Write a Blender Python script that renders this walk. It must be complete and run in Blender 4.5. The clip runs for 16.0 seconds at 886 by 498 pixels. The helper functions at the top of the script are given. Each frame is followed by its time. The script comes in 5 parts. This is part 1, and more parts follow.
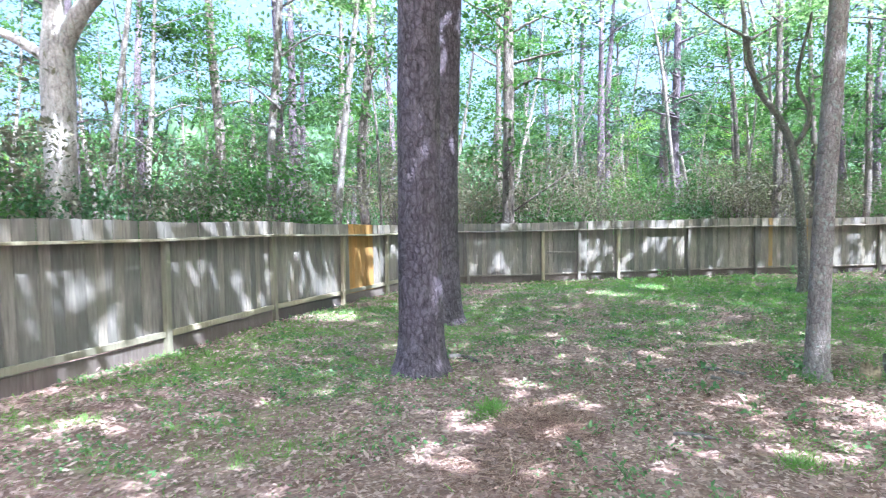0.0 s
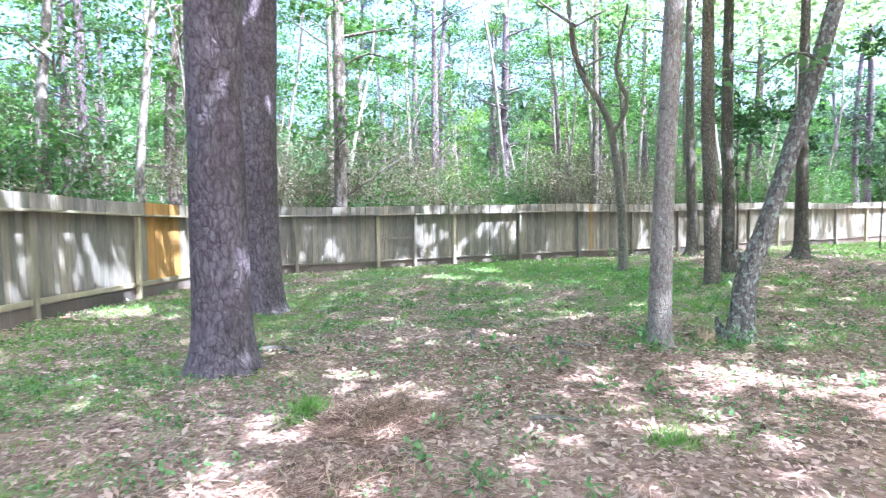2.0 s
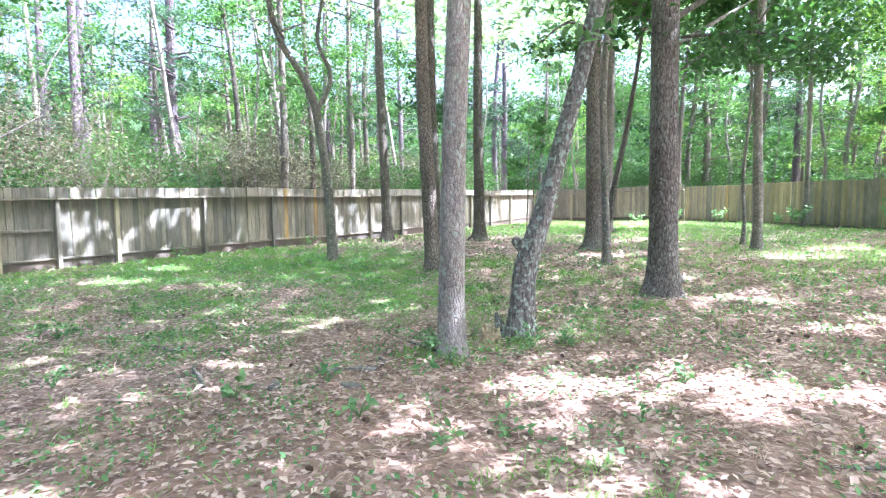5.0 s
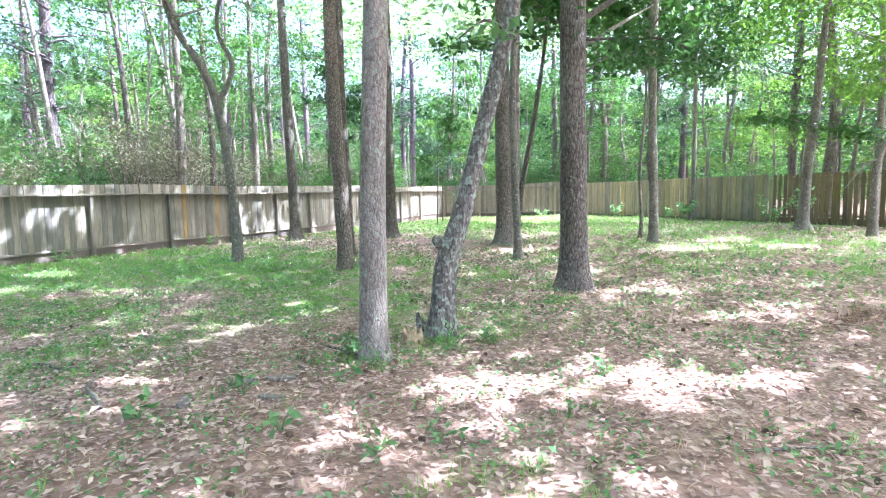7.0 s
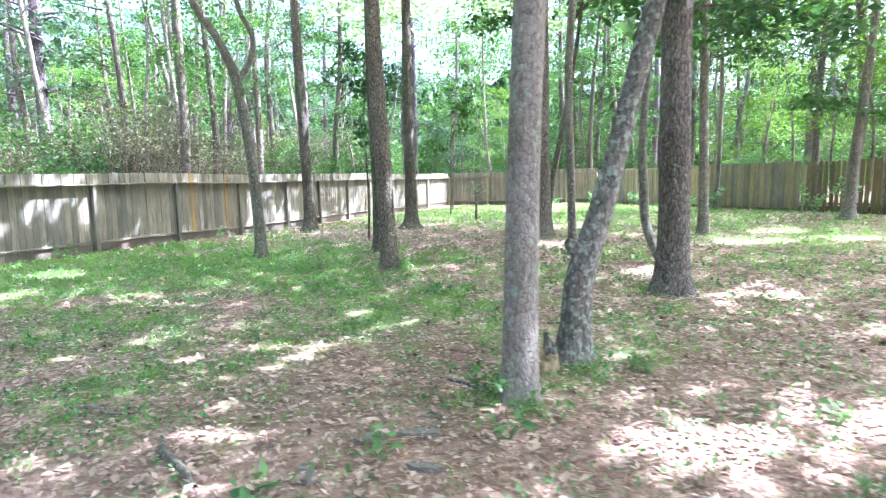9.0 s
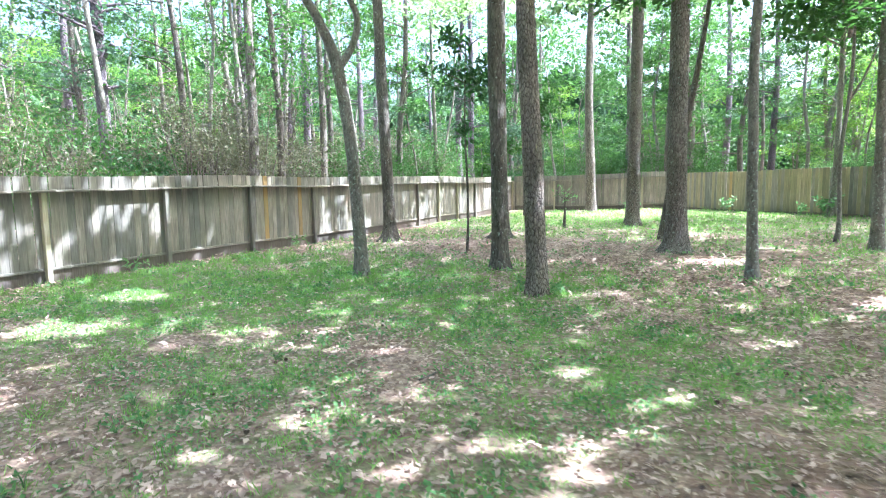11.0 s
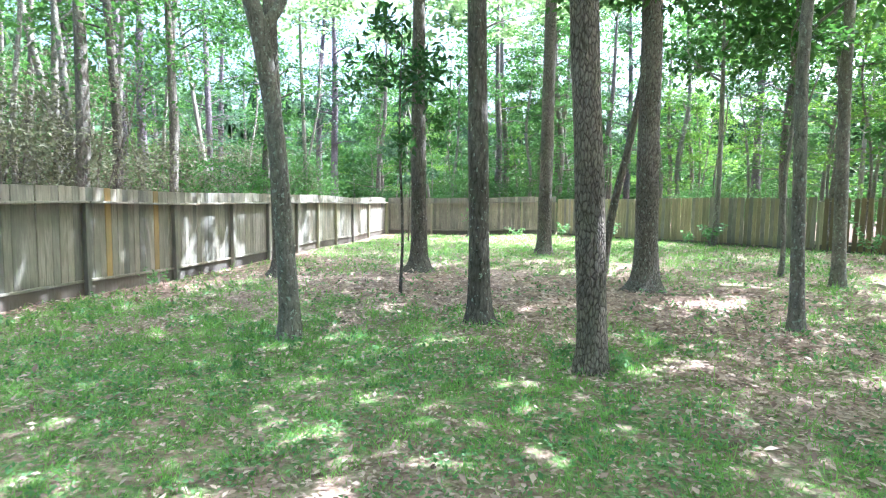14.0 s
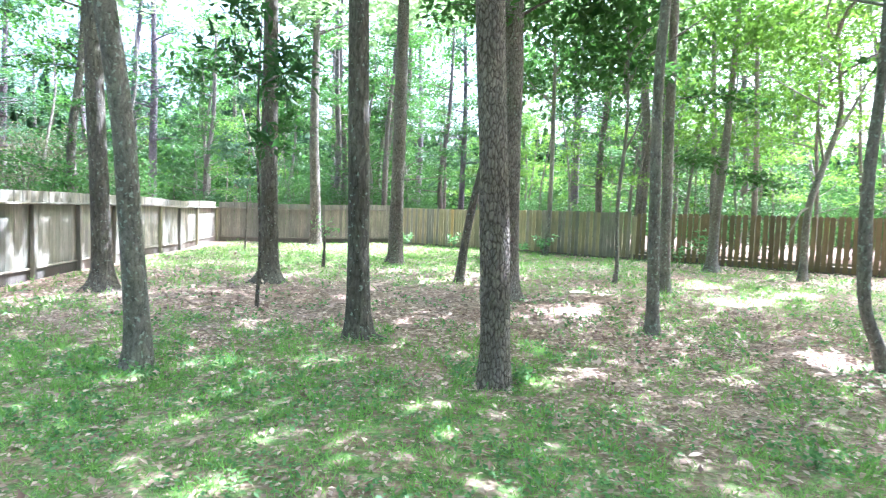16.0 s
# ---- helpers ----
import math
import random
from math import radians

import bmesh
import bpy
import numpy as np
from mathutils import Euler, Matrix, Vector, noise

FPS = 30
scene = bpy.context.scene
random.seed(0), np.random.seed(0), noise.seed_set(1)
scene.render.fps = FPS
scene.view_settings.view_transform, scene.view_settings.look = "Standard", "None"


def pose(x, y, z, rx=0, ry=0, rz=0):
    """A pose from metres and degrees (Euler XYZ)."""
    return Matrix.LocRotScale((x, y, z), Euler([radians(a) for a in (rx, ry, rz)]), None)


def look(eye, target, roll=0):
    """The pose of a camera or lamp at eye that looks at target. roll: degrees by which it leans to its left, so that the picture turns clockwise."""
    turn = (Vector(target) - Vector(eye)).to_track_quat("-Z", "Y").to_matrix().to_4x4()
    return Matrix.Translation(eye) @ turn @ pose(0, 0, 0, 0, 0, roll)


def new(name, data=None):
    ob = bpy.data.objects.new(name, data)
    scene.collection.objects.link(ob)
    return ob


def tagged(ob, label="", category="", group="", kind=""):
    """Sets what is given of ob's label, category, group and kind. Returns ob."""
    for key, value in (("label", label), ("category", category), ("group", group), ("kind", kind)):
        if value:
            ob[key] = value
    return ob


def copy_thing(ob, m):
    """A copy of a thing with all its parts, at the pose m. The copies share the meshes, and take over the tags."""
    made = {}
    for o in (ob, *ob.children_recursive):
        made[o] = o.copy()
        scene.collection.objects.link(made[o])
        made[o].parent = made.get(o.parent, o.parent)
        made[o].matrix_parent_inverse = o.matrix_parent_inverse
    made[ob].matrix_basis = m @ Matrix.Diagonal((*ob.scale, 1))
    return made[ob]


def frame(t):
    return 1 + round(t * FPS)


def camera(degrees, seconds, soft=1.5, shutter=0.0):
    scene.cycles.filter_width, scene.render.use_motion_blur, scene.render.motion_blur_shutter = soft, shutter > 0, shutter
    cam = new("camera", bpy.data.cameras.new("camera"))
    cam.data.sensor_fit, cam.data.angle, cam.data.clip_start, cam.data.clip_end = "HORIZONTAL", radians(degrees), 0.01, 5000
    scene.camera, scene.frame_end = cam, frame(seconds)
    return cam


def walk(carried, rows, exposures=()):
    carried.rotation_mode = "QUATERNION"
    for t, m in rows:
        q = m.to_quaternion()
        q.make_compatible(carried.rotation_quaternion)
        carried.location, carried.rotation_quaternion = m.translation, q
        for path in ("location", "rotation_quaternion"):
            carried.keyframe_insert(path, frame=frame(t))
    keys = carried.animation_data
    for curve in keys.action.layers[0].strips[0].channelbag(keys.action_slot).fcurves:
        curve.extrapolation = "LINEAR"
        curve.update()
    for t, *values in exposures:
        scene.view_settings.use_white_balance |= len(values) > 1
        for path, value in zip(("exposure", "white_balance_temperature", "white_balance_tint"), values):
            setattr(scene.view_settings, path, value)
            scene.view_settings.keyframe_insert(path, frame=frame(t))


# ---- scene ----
cam = camera(75.0, 16.0, soft=1.1, shutter=0.3)
PATH = [
    (0, (3.083, 2.979, 1.960), (1.102, 3.234, 1.856), -0.9),
    (0.5, (2.801, 3.108, 1.897), (0.844, 3.506, 1.790), -0.9),
    (1, (2.546, 3.168, 1.789), (0.617, 3.683, 1.674), -0.9),
    (1.5, (2.280, 3.260, 1.669), (0.394, 3.913, 1.545), -1.0),
    (2, (2.014, 3.364, 1.580), (0.182, 4.157, 1.454), -0.8),
    (2.5, (1.690, 3.412, 1.491), (-0.042, 4.403, 1.348), -1.1),
    (3, (1.295, 3.493, 1.475), (-0.314, 4.671, 1.322), -1.2),
    (3.5, (0.912, 3.549, 1.499), (-0.615, 4.831, 1.340), -0.8),
    (4, (0.574, 3.623, 1.530), (-0.855, 5.012, 1.360), -0.7),
    (4.5, (0.291, 3.711, 1.535), (-0.978, 5.247, 1.357), -0.6),
    (7, (0.004, 3.787, 1.565), (-0.854, 5.582, 1.362), -0.7),
    (7.5, (-0.050, 3.827, 1.556), (-0.831, 5.657, 1.349), -0.7),
    (8, (-0.340, 3.965, 1.547), (-1.071, 5.813, 1.328), -0.6),
    (8.5, (-0.875, 4.155, 1.593), (-1.641, 5.988, 1.359), -0.7),
    (9, (-1.505, 4.259, 1.627), (-2.322, 6.068, 1.378), -0.8),
    (9.5, (-2.137, 4.400, 1.653), (-3.025, 6.174, 1.400), -0.9),
    (10, (-2.723, 4.661, 1.673), (-3.646, 6.416, 1.416), -0.8),
    (12.5, (-5.616, 6.184, 1.663), (-6.365, 8.029, 1.478), 0.0),
    (13, (-6.036, 6.536, 1.667), (-6.628, 8.438, 1.485), 0.5),
    (13.5, (-6.457, 6.914, 1.689), (-6.956, 8.843, 1.517), 0.8),
    (14, (-6.811, 7.234, 1.681), (-7.196, 9.189, 1.515), 0.9),
    (14.5, (-7.060, 7.520, 1.670), (-7.316, 9.497, 1.511), 1.3),
    (15, (-7.267, 7.644, 1.664), (-7.393, 9.635, 1.522), 1.5),
    (15.5, (-7.456, 7.669, 1.640), (-7.425, 9.665, 1.511), 1.9),
    (16, (-7.511, 7.628, 1.651), (-7.311, 9.615, 1.530), 2.3),
]
walk(cam, [(t, look(eye, target, roll)) for t, eye, target, roll in PATH], ((0.0, 2.45, 5000.0, 9.5), (1.0, 2.62, 5020.0, 10.5), (4.5, 2.9, 5130.0, 11.5), (7.5, 2.93, 5120.0, 11.0), (10.0, 2.98, 5120.0, 9.0), (12.5, 2.5, 5120.0, 2.5), (14.5, 2.83, 5110.0, 3.0), (16.0, 3.0, 5040.0, 7.0)))

# ---- daylight ----
SUN_EL, SUN_AZ = 57.0, 62.0  # degrees above the horizon, and from +y towards +x
world = bpy.data.worlds.new("daylight")
scene.world = world
world.use_nodes = True
sky = world.node_tree.nodes.new("ShaderNodeTexSky")
sky.sky_type = "NISHITA"
sky.sun_disc = False
sky.sun_elevation, sky.sun_rotation = radians(SUN_EL), radians(SUN_AZ)
sky.air_density, sky.dust_density, sky.ozone_density = 0.8, 10.0, 0.2
world.node_tree.links.new(sky.outputs[0], world.node_tree.nodes["Background"].inputs[0])
world.node_tree.nodes["Background"].inputs[1].default_value = 0.15
sun_dir = Vector((math.cos(radians(SUN_EL)) * math.sin(radians(SUN_AZ)), math.cos(radians(SUN_EL)) * math.cos(radians(SUN_AZ)), math.sin(radians(SUN_EL))))
sun = new("sun", bpy.data.lights.new("sun", "SUN"))
sun.data.energy, sun.data.angle, sun.data.color = 3.8, radians(0.6), (1.0, 0.95, 0.88)
sun.matrix_world = look(sun_dir * 60, (0, 0, 0))

rng = np.random.default_rng(7)


# ---- materials ----
def nodes_of(name):
    m = bpy.data.materials.new(name)
    m.use_nodes = True
    return m, m.node_tree.nodes, m.node_tree.links, m.node_tree.nodes["Principled BSDF"]


def ramp(nodes, stops):
    r = nodes.new("ShaderNodeValToRGB")
    while len(r.color_ramp.elements) < len(stops):
        r.color_ramp.elements.new(0.5)
    for e, (p, c) in zip(r.color_ramp.elements, stops):
        e.position, e.color = p, (*c, 1)
    return r


def texture(nodes, links, kind, scale, stretch=(1, 1, 1), detail=4.0, vector=None):
    if vector is None:
        vector = nodes.new("ShaderNodeTexCoord").outputs["Object"]
    mp = nodes.new("ShaderNodeMapping")
    mp.inputs["Scale"].default_value = stretch
    links.new(vector, mp.inputs["Vector"])
    t = nodes.new("ShaderNodeTexNoise" if kind == "noise" else "ShaderNodeTexVoronoi")
    t.inputs["Scale"].default_value = scale
    if kind == "noise":
        t.inputs["Detail"].default_value = detail
    if kind == "edge":
        t.feature = "DISTANCE_TO_EDGE"
    links.new(mp.outputs[0], t.inputs["Vector"])
    return t


def mixed(nodes, links, a, b, factor, blend="MIX"):
    m = nodes.new("ShaderNodeMix")
    m.data_type, m.blend_type = "RGBA", blend
    for value, slot in ((factor, 0), (a, 6), (b, 7)):
        if hasattr(value, "links"):
            links.new(value, m.inputs[slot])
        elif slot == 0:
            m.inputs[0].default_value = value
        else:
            m.inputs[slot].default_value = (*value, 1)
    return m.outputs[2]


def bump(nodes, links, height, target, strength, distance):
    b = nodes.new("ShaderNodeBump")
    b.inputs["Strength"].default_value, b.inputs["Distance"].default_value = strength, distance
    links.new(height, b.inputs["Height"])
    links.new(b.outputs[0], target.inputs["Normal"])


def bark(name, furrow, mid, light, scale, stretch, lichen=0.0, depth=0.02, plates=0.5, streak=1.0, bend=0.09, cap=0.22):
    """Ridged bark: wandering furrows, scaly plates, weather stains, and flecks of lichen."""
    m, n, l, p = nodes_of(name)
    coord = n.new("ShaderNodeTexCoord").outputs["Object"]
    wander = texture(n, l, "noise", 5, (1, 1, 0.6), 3, coord)
    bent = n.new("ShaderNodeVectorMath")
    bent.operation = "MULTIPLY_ADD"
    bent.inputs[1].default_value = (bend, bend, bend * 1.33)
    l.new(wander.outputs["Color"], bent.inputs[0])
    l.new(coord, bent.inputs[2])
    edge = texture(n, l, "edge", scale, stretch, vector=bent.outputs[0])
    ridge = texture(n, l, "noise", scale * 1.6, (1, 1, stretch[2] * 0.55), 5, bent.outputs[0])
    grain = texture(n, l, "noise", scale * 5, (1, 1, stretch[2]), 5, bent.outputs[0])
    stain = texture(n, l, "noise", 1.6, (1, 1, 0.5), 4, coord)
    crack = n.new("ShaderNodeMath")
    crack.operation = "MINIMUM"
    crack.inputs[1].default_value = cap
    l.new(edge.outputs["Distance"], crack.inputs[0])
    high = n.new("ShaderNodeMath")
    high.operation = "MULTIPLY_ADD"
    high.inputs[1].default_value = 0.484 / cap * plates
    l.new(crack.outputs[0], high.inputs[0])
    long = n.new("ShaderNodeMath")
    long.operation = "MULTIPLY"
    long.inputs[1].default_value = streak
    l.new(ridge.outputs["Fac"], long.inputs[0])
    l.new(long.outputs[0], high.inputs[2])
    r = ramp(n, [(0.36, furrow), (0.56, mid), (0.95, light)])
    l.new(high.outputs[0], r.inputs[0])
    tone = ramp(n, [(0.3, (0.7, 0.7, 0.7)), (0.7, (1.25, 1.23, 1.2))])
    l.new(grain.outputs["Fac"], tone.inputs[0])
    col = mixed(n, l, r.outputs[0], tone.outputs[0], 1.0, "MULTIPLY")
    cells = texture(n, l, "cells", scale, stretch, vector=bent.outputs[0])
    split = n.new("ShaderNodeSeparateColor")
    l.new(cells.outputs["Color"], split.inputs[0])
    flake = ramp(n, [(0.0, (0.84, 0.83, 0.84)), (1.0, (1.16, 1.15, 1.13))])
    l.new(split.outputs[0], flake.inputs[0])
    col = mixed(n, l, col, flake.outputs[0], 1.0, "MULTIPLY")
    wide = ramp(n, [(0.35, (0.78, 0.76, 0.74)), (0.65, (1.18, 1.18, 1.2))])
    l.new(stain.outputs["Fac"], wide.inputs[0])
    col = mixed(n, l, col, wide.outputs[0], 1.0, "MULTIPLY")
    if lichen:
        spots = texture(n, l, "noise", 24, (1, 1, 0.8), 6, coord)
        mask = ramp(n, [(0.64 - lichen, (0, 0, 0)), (0.70 - lichen, (0.85, 0.85, 0.85))])
        l.new(spots.outputs["Fac"], mask.inputs[0])
        col = mixed(n, l, col, (0.38, 0.41, 0.36), mask.outputs[0])
    l.new(col, p.inputs["Base Color"])
    p.inputs["Roughness"].default_value = 0.92
    total = n.new("ShaderNodeMath")
    total.operation = "MULTIPLY_ADD"
    total.inputs[1].default_value = 0.25
    l.new(grain.outputs["Fac"], total.inputs[0])
    l.new(high.outputs[0], total.inputs[2])
    bump(n, l, total.outputs[0], p, 1.0, depth)
    return m


def foliage(name, dark, light, glow, translucent=0.45, spread=0.5):
    """Thin leaves: a matt face, light let through, and a slight gloss; hue varies leaf by leaf and plant by plant."""
    m, n, l, p = nodes_of(name)
    geo, info = n.new("ShaderNodeNewGeometry"), n.new("ShaderNodeObjectInfo")
    add = n.new("ShaderNodeMath")
    add.operation = "MULTIPLY_ADD"
    add.inputs[1].default_value = 1 - spread
    half = n.new("ShaderNodeMath")
    half.operation = "MULTIPLY"
    half.inputs[1].default_value = spread
    l.new(info.outputs["Random"], half.inputs[0])
    l.new(geo.outputs["Random Per Island"], add.inputs[0])
    l.new(half.outputs[0], add.inputs[2])
    r = ramp(n, [(0.1, dark), (0.9, light)])
    l.new(add.outputs[0], r.inputs[0])
    l.new(r.outputs[0], p.inputs["Base Color"])
    p.inputs["Roughness"].default_value = 0.5
    p.inputs["Specular IOR Level"].default_value = 0.35
    t = n.new("ShaderNodeBsdfTranslucent")
    l.new(mixed(n, l, r.outputs[0], glow, 0.6), t.inputs["Color"])
    mix = n.new("ShaderNodeMixShader")
    mix.inputs[0].default_value = translucent
    l.new(p.outputs[0], mix.inputs[1])
    l.new(t.outputs[0], mix.inputs[2])
    l.new(mix.outputs[0], n["Material Output"].inputs["Surface"])
    return m


def timber(name, dark, light, stain, rough=0.85):
    """Weathered boards: grain along z, mildew and a tone of its own for each board."""
    m, n, l, p = nodes_of(name)
    info = n.new("ShaderNodeObjectInfo")
    coord = n.new("ShaderNodeTexCoord")
    shift = n.new("ShaderNodeVectorMath")
    shift.operation = "MULTIPLY_ADD"
    shift.inputs[1].default_value = (9, 9, 9)
    l.new(info.outputs["Random"], shift.inputs[0])
    l.new(coord.outputs["Object"], shift.inputs[2])
    grain = texture(n, l, "noise", 14, (4, 4, 0.25), 6, shift.outputs[0])
    blot = texture(n, l, "noise", 2.2, (1, 1, 0.5), 4, shift.outputs[0])
    r = ramp(n, [(0.3, dark), (0.7, light)])
    l.new(grain.outputs["Fac"], r.inputs[0])
    s = ramp(n, [(0.42, (0, 0, 0)), (0.7, (1, 1, 1))])
    l.new(blot.outputs["Fac"], s.inputs[0])
    col = mixed(n, l, r.outputs[0], stain, s.outputs[0])
    tone = ramp(n, [(0.0, (0.68, 0.7, 0.72)), (0.5, (1.0, 1.0, 1.0)), (1.0, (1.22, 1.18, 1.12))])
    l.new(info.outputs["Random"], tone.inputs[0])
    col = mixed(n, l, col, tone.outputs[0], 1.0, "MULTIPLY")
    l.new(col, p.inputs["Base Color"])
    p.inputs["Roughness"].default_value = rough
    bump(n, l, grain.outputs["Fac"], p, 0.5, 0.006)
    return m


def plain(name, color, rough=0.8, vary=0.3, scale=12):
    m, n, l, p = nodes_of(name)
    t = texture(n, l, "noise", scale, (1, 1, 1), 5)
    r = ramp(n, [(0.3, tuple(c * (1 - vary) for c in color)), (0.7, tuple(min(1, c * (1 + vary)) for c in color))])
    l.new(t.outputs["Fac"], r.inputs[0])
    l.new(r.outputs[0], p.inputs["Base Color"])
    p.inputs["Roughness"].default_value = rough
    bump(n, l, t.outputs["Fac"], p, 0.4, 0.01)
    return m


def soil():
    """Leaf mould, pine straw and bare earth, in patches."""
    m, n, l, p = nodes_of("leaf_mould")
    big = texture(n, l, "noise", 0.45, (1, 1, 1), 3)
    mid = texture(n, l, "noise", 3.5, (1, 1, 1), 5)
    bits = texture(n, l, "cells", 16, (1, 1, 1))
    bits2 = texture(n, l, "cells", 34, (1, 1.6, 1))
    r = ramp(n, [(0.0, (0.245, 0.157, 0.135)), (0.35, (0.335, 0.224, 0.192)), (0.7, (0.405, 0.284, 0.245)), (1.0, (0.485, 0.355, 0.31))])
    sep = n.new("ShaderNodeSeparateColor")
    l.new(bits.outputs["Color"], sep.inputs[0])
    l.new(sep.outputs[0], r.inputs[0])
    r2 = ramp(n, [(0.0, (0.62, 0.59, 0.58)), (1.0, (1.22, 1.19, 1.16))])
    sep2 = n.new("ShaderNodeSeparateColor")
    l.new(bits2.outputs["Color"], sep2.inputs[0])
    l.new(sep2.outputs[1], r2.inputs[0])
    col = mixed(n, l, r.outputs[0], r2.outputs[0], 1.0, "MULTIPLY")
    patch = ramp(n, [(0.4, (0, 0, 0)), (0.62, (1, 1, 1))])
    l.new(big.outputs["Fac"], patch.inputs[0])
    straw = mixed(n, l, col, (0.27, 0.16, 0.12), 0.55)
    col = mixed(n, l, col, straw, patch.outputs[0])
    dim = ramp(n, [(0.3, (0.7, 0.7, 0.7)), (0.7, (1.15, 1.15, 1.15))])
    l.new(mid.outputs["Fac"], dim.inputs[0])
    col = mixed(n, l, col, dim.outputs[0], 1.0, "MULTIPLY")
    turf = n.new("ShaderNodeVertexColor")
    turf.layer_name = "turf"
    green = ramp(n, [(0.3, (0.08, 0.165, 0.04)), (0.7, (0.18, 0.31, 0.085))])
    l.new(mid.outputs["Fac"], green.inputs[0])
    speck = mixed(n, l, green.outputs[0], r2.outputs[0], 0.8, "MULTIPLY")
    gaps = texture(n, l, "noise", 11, (1, 1, 1), 6)
    bare = ramp(n, [(0.44, (0.1, 0.1, 0.1)), (0.58, (1, 1, 1))])
    l.new(gaps.outputs["Fac"], bare.inputs[0])
    cover = mixed(n, l, turf.outputs["Color"], bare.outputs[0], 1.0, "MULTIPLY")
    col = mixed(n, l, col, speck, cover)
    l.new(col, p.inputs["Base Color"])
    p.inputs["Roughness"].default_value = 0.95
    bump(n, l, bits.outputs["Distance"], p, 0.8, 0.02)
    return m


SOIL = soil()
PINE = bark("pine_bark", (0.06, 0.047, 0.058), (0.125, 0.101, 0.122), (0.23, 0.195, 0.235), 17, (1, 1, 0.55), 0.0, 0.035, 0.5, 1.0, 0.14, 0.2)
OAK = bark("oak_bark", (0.065, 0.054, 0.05), (0.17, 0.144, 0.132), (0.3, 0.265, 0.248), 34, (1, 1, 0.26), 0.025, 0.024, 0.8, 0.8)
FLAKY = bark("flaky_bark", (0.085, 0.066, 0.058), (0.22, 0.18, 0.158), (0.38, 0.325, 0.29), 34, (1, 1, 0.36), 0.0, 0.026, 0.85, 0.75, 0.05)
SMOOTH = bark("smooth_bark", (0.11, 0.098, 0.088), (0.2, 0.18, 0.163), (0.285, 0.26, 0.238), 20, (1, 1, 0.5), 0.05, 0.008, 0.3)
LICHEN = bark("lichen_bark", (0.17, 0.145, 0.135), (0.31, 0.27, 0.255), (0.43, 0.385, 0.37), 36, (1, 1, 0.5), 0.06, 0.016, 0.6)
SPOTTED = bark("spotted_bark", (0.06, 0.053, 0.05), (0.15, 0.134, 0.127), (0.27, 0.245, 0.235), 26, (1, 1, 0.4), 0.105, 0.016, 0.6)
DARK = bark("dark_bark", (0.045, 0.038, 0.034), (0.11, 0.093, 0.083), (0.19, 0.165, 0.15), 18, (1, 1, 0.3), 0.02, 0.015, 0.5)
WOODS = bark("woodland_bark", (0.05, 0.042, 0.038), (0.13, 0.11, 0.1), (0.23, 0.2, 0.182), 12, (1, 1, 0.35), 0.03, 0.02)
PALE = bark("pale_bark", (0.2, 0.175, 0.155), (0.38, 0.345, 0.31), (0.52, 0.48, 0.44), 10, (1, 1, 0.4), 0.03, 0.015)
LEAF = foliage("broad_leaf", (0.02, 0.055, 0.022), (0.075, 0.15, 0.038), (0.14, 0.31, 0.05), 0.42)
# paler and more translucent than LEAF, to brighten the shade beneath
ROOF = foliage("canopy_leaf", (0.07, 0.14, 0.06), (0.17, 0.27, 0.11), (0.4, 0.52, 0.24), 0.62)
NEEDLE = foliage("pine_needle", (0.035, 0.075, 0.05), (0.08, 0.135, 0.085), (0.13, 0.24, 0.11), 0.35)
BRIGHT = foliage("bright_leaf", (0.045, 0.11, 0.02), (0.15, 0.27, 0.045), (0.3, 0.5, 0.06), 0.52)
BRUSH = foliage("dry_brush", (0.075, 0.078, 0.048), (0.2, 0.175, 0.115), (0.22, 0.23, 0.12), 0.35)
GLOSSY = foliage("dark_leaf", (0.028, 0.07, 0.03), (0.07, 0.14, 0.052), (0.11, 0.26, 0.05), 0.35)
GRASS = foliage("grass_blade", (0.14, 0.3, 0.07), (0.31, 0.52, 0.14), (0.38, 0.62, 0.13), 0.46, 0.1)
WEED = foliage("weed_leaf", (0.1, 0.21, 0.085), (0.22, 0.37, 0.16), (0.28, 0.5, 0.14), 0.35, 0.1)
FALLEN = foliage("fallen_leaf", (0.285, 0.178, 0.155), (0.64, 0.475, 0.415), (0.38, 0.26, 0.19), 0.12, 0.05)
STRAW = foliage("pine_straw", (0.15, 0.08, 0.058), (0.62, 0.44, 0.35), (0.34, 0.18, 0.1), 0.1, 0.05)
BOARD = timber("weathered_board", (0.175, 0.153, 0.132), (0.36, 0.318, 0.277), (0.185, 0.17, 0.142))
POST = timber("treated_post", (0.29, 0.25, 0.17), (0.48, 0.42, 0.3), (0.34, 0.31, 0.22))
KICK = timber("kick_board", (0.11, 0.088, 0.08), (0.2, 0.17, 0.155), (0.14, 0.115, 0.1))
CEDAR = timber("fresh_cedar", (0.33, 0.17, 0.045), (0.5, 0.28, 0.08), (0.36, 0.22, 0.08))
FADED = timber("faded_cedar", (0.33, 0.2, 0.075), (0.5, 0.33, 0.14), (0.3, 0.22, 0.12))
# darker than TAN: the fence's backlit shade is put into this colour
SHADED_BROWN = timber("shaded_brown_board", (0.12, 0.085, 0.05), (0.27, 0.195, 0.115), (0.18, 0.145, 0.085))
TAN = timber("tan_board", (0.24, 0.195, 0.115), (0.45, 0.37, 0.235), (0.25, 0.22, 0.14))
CONE = plain("pine_cone_scale", (0.17, 0.115, 0.085), 0.8, 0.5, 60)
SPLIT = plain("split_wood", (0.31, 0.23, 0.15), 0.85, 0.4, 25)
GREY = plain("grey_wood", (0.19, 0.17, 0.155), 0.9, 0.4, 30)


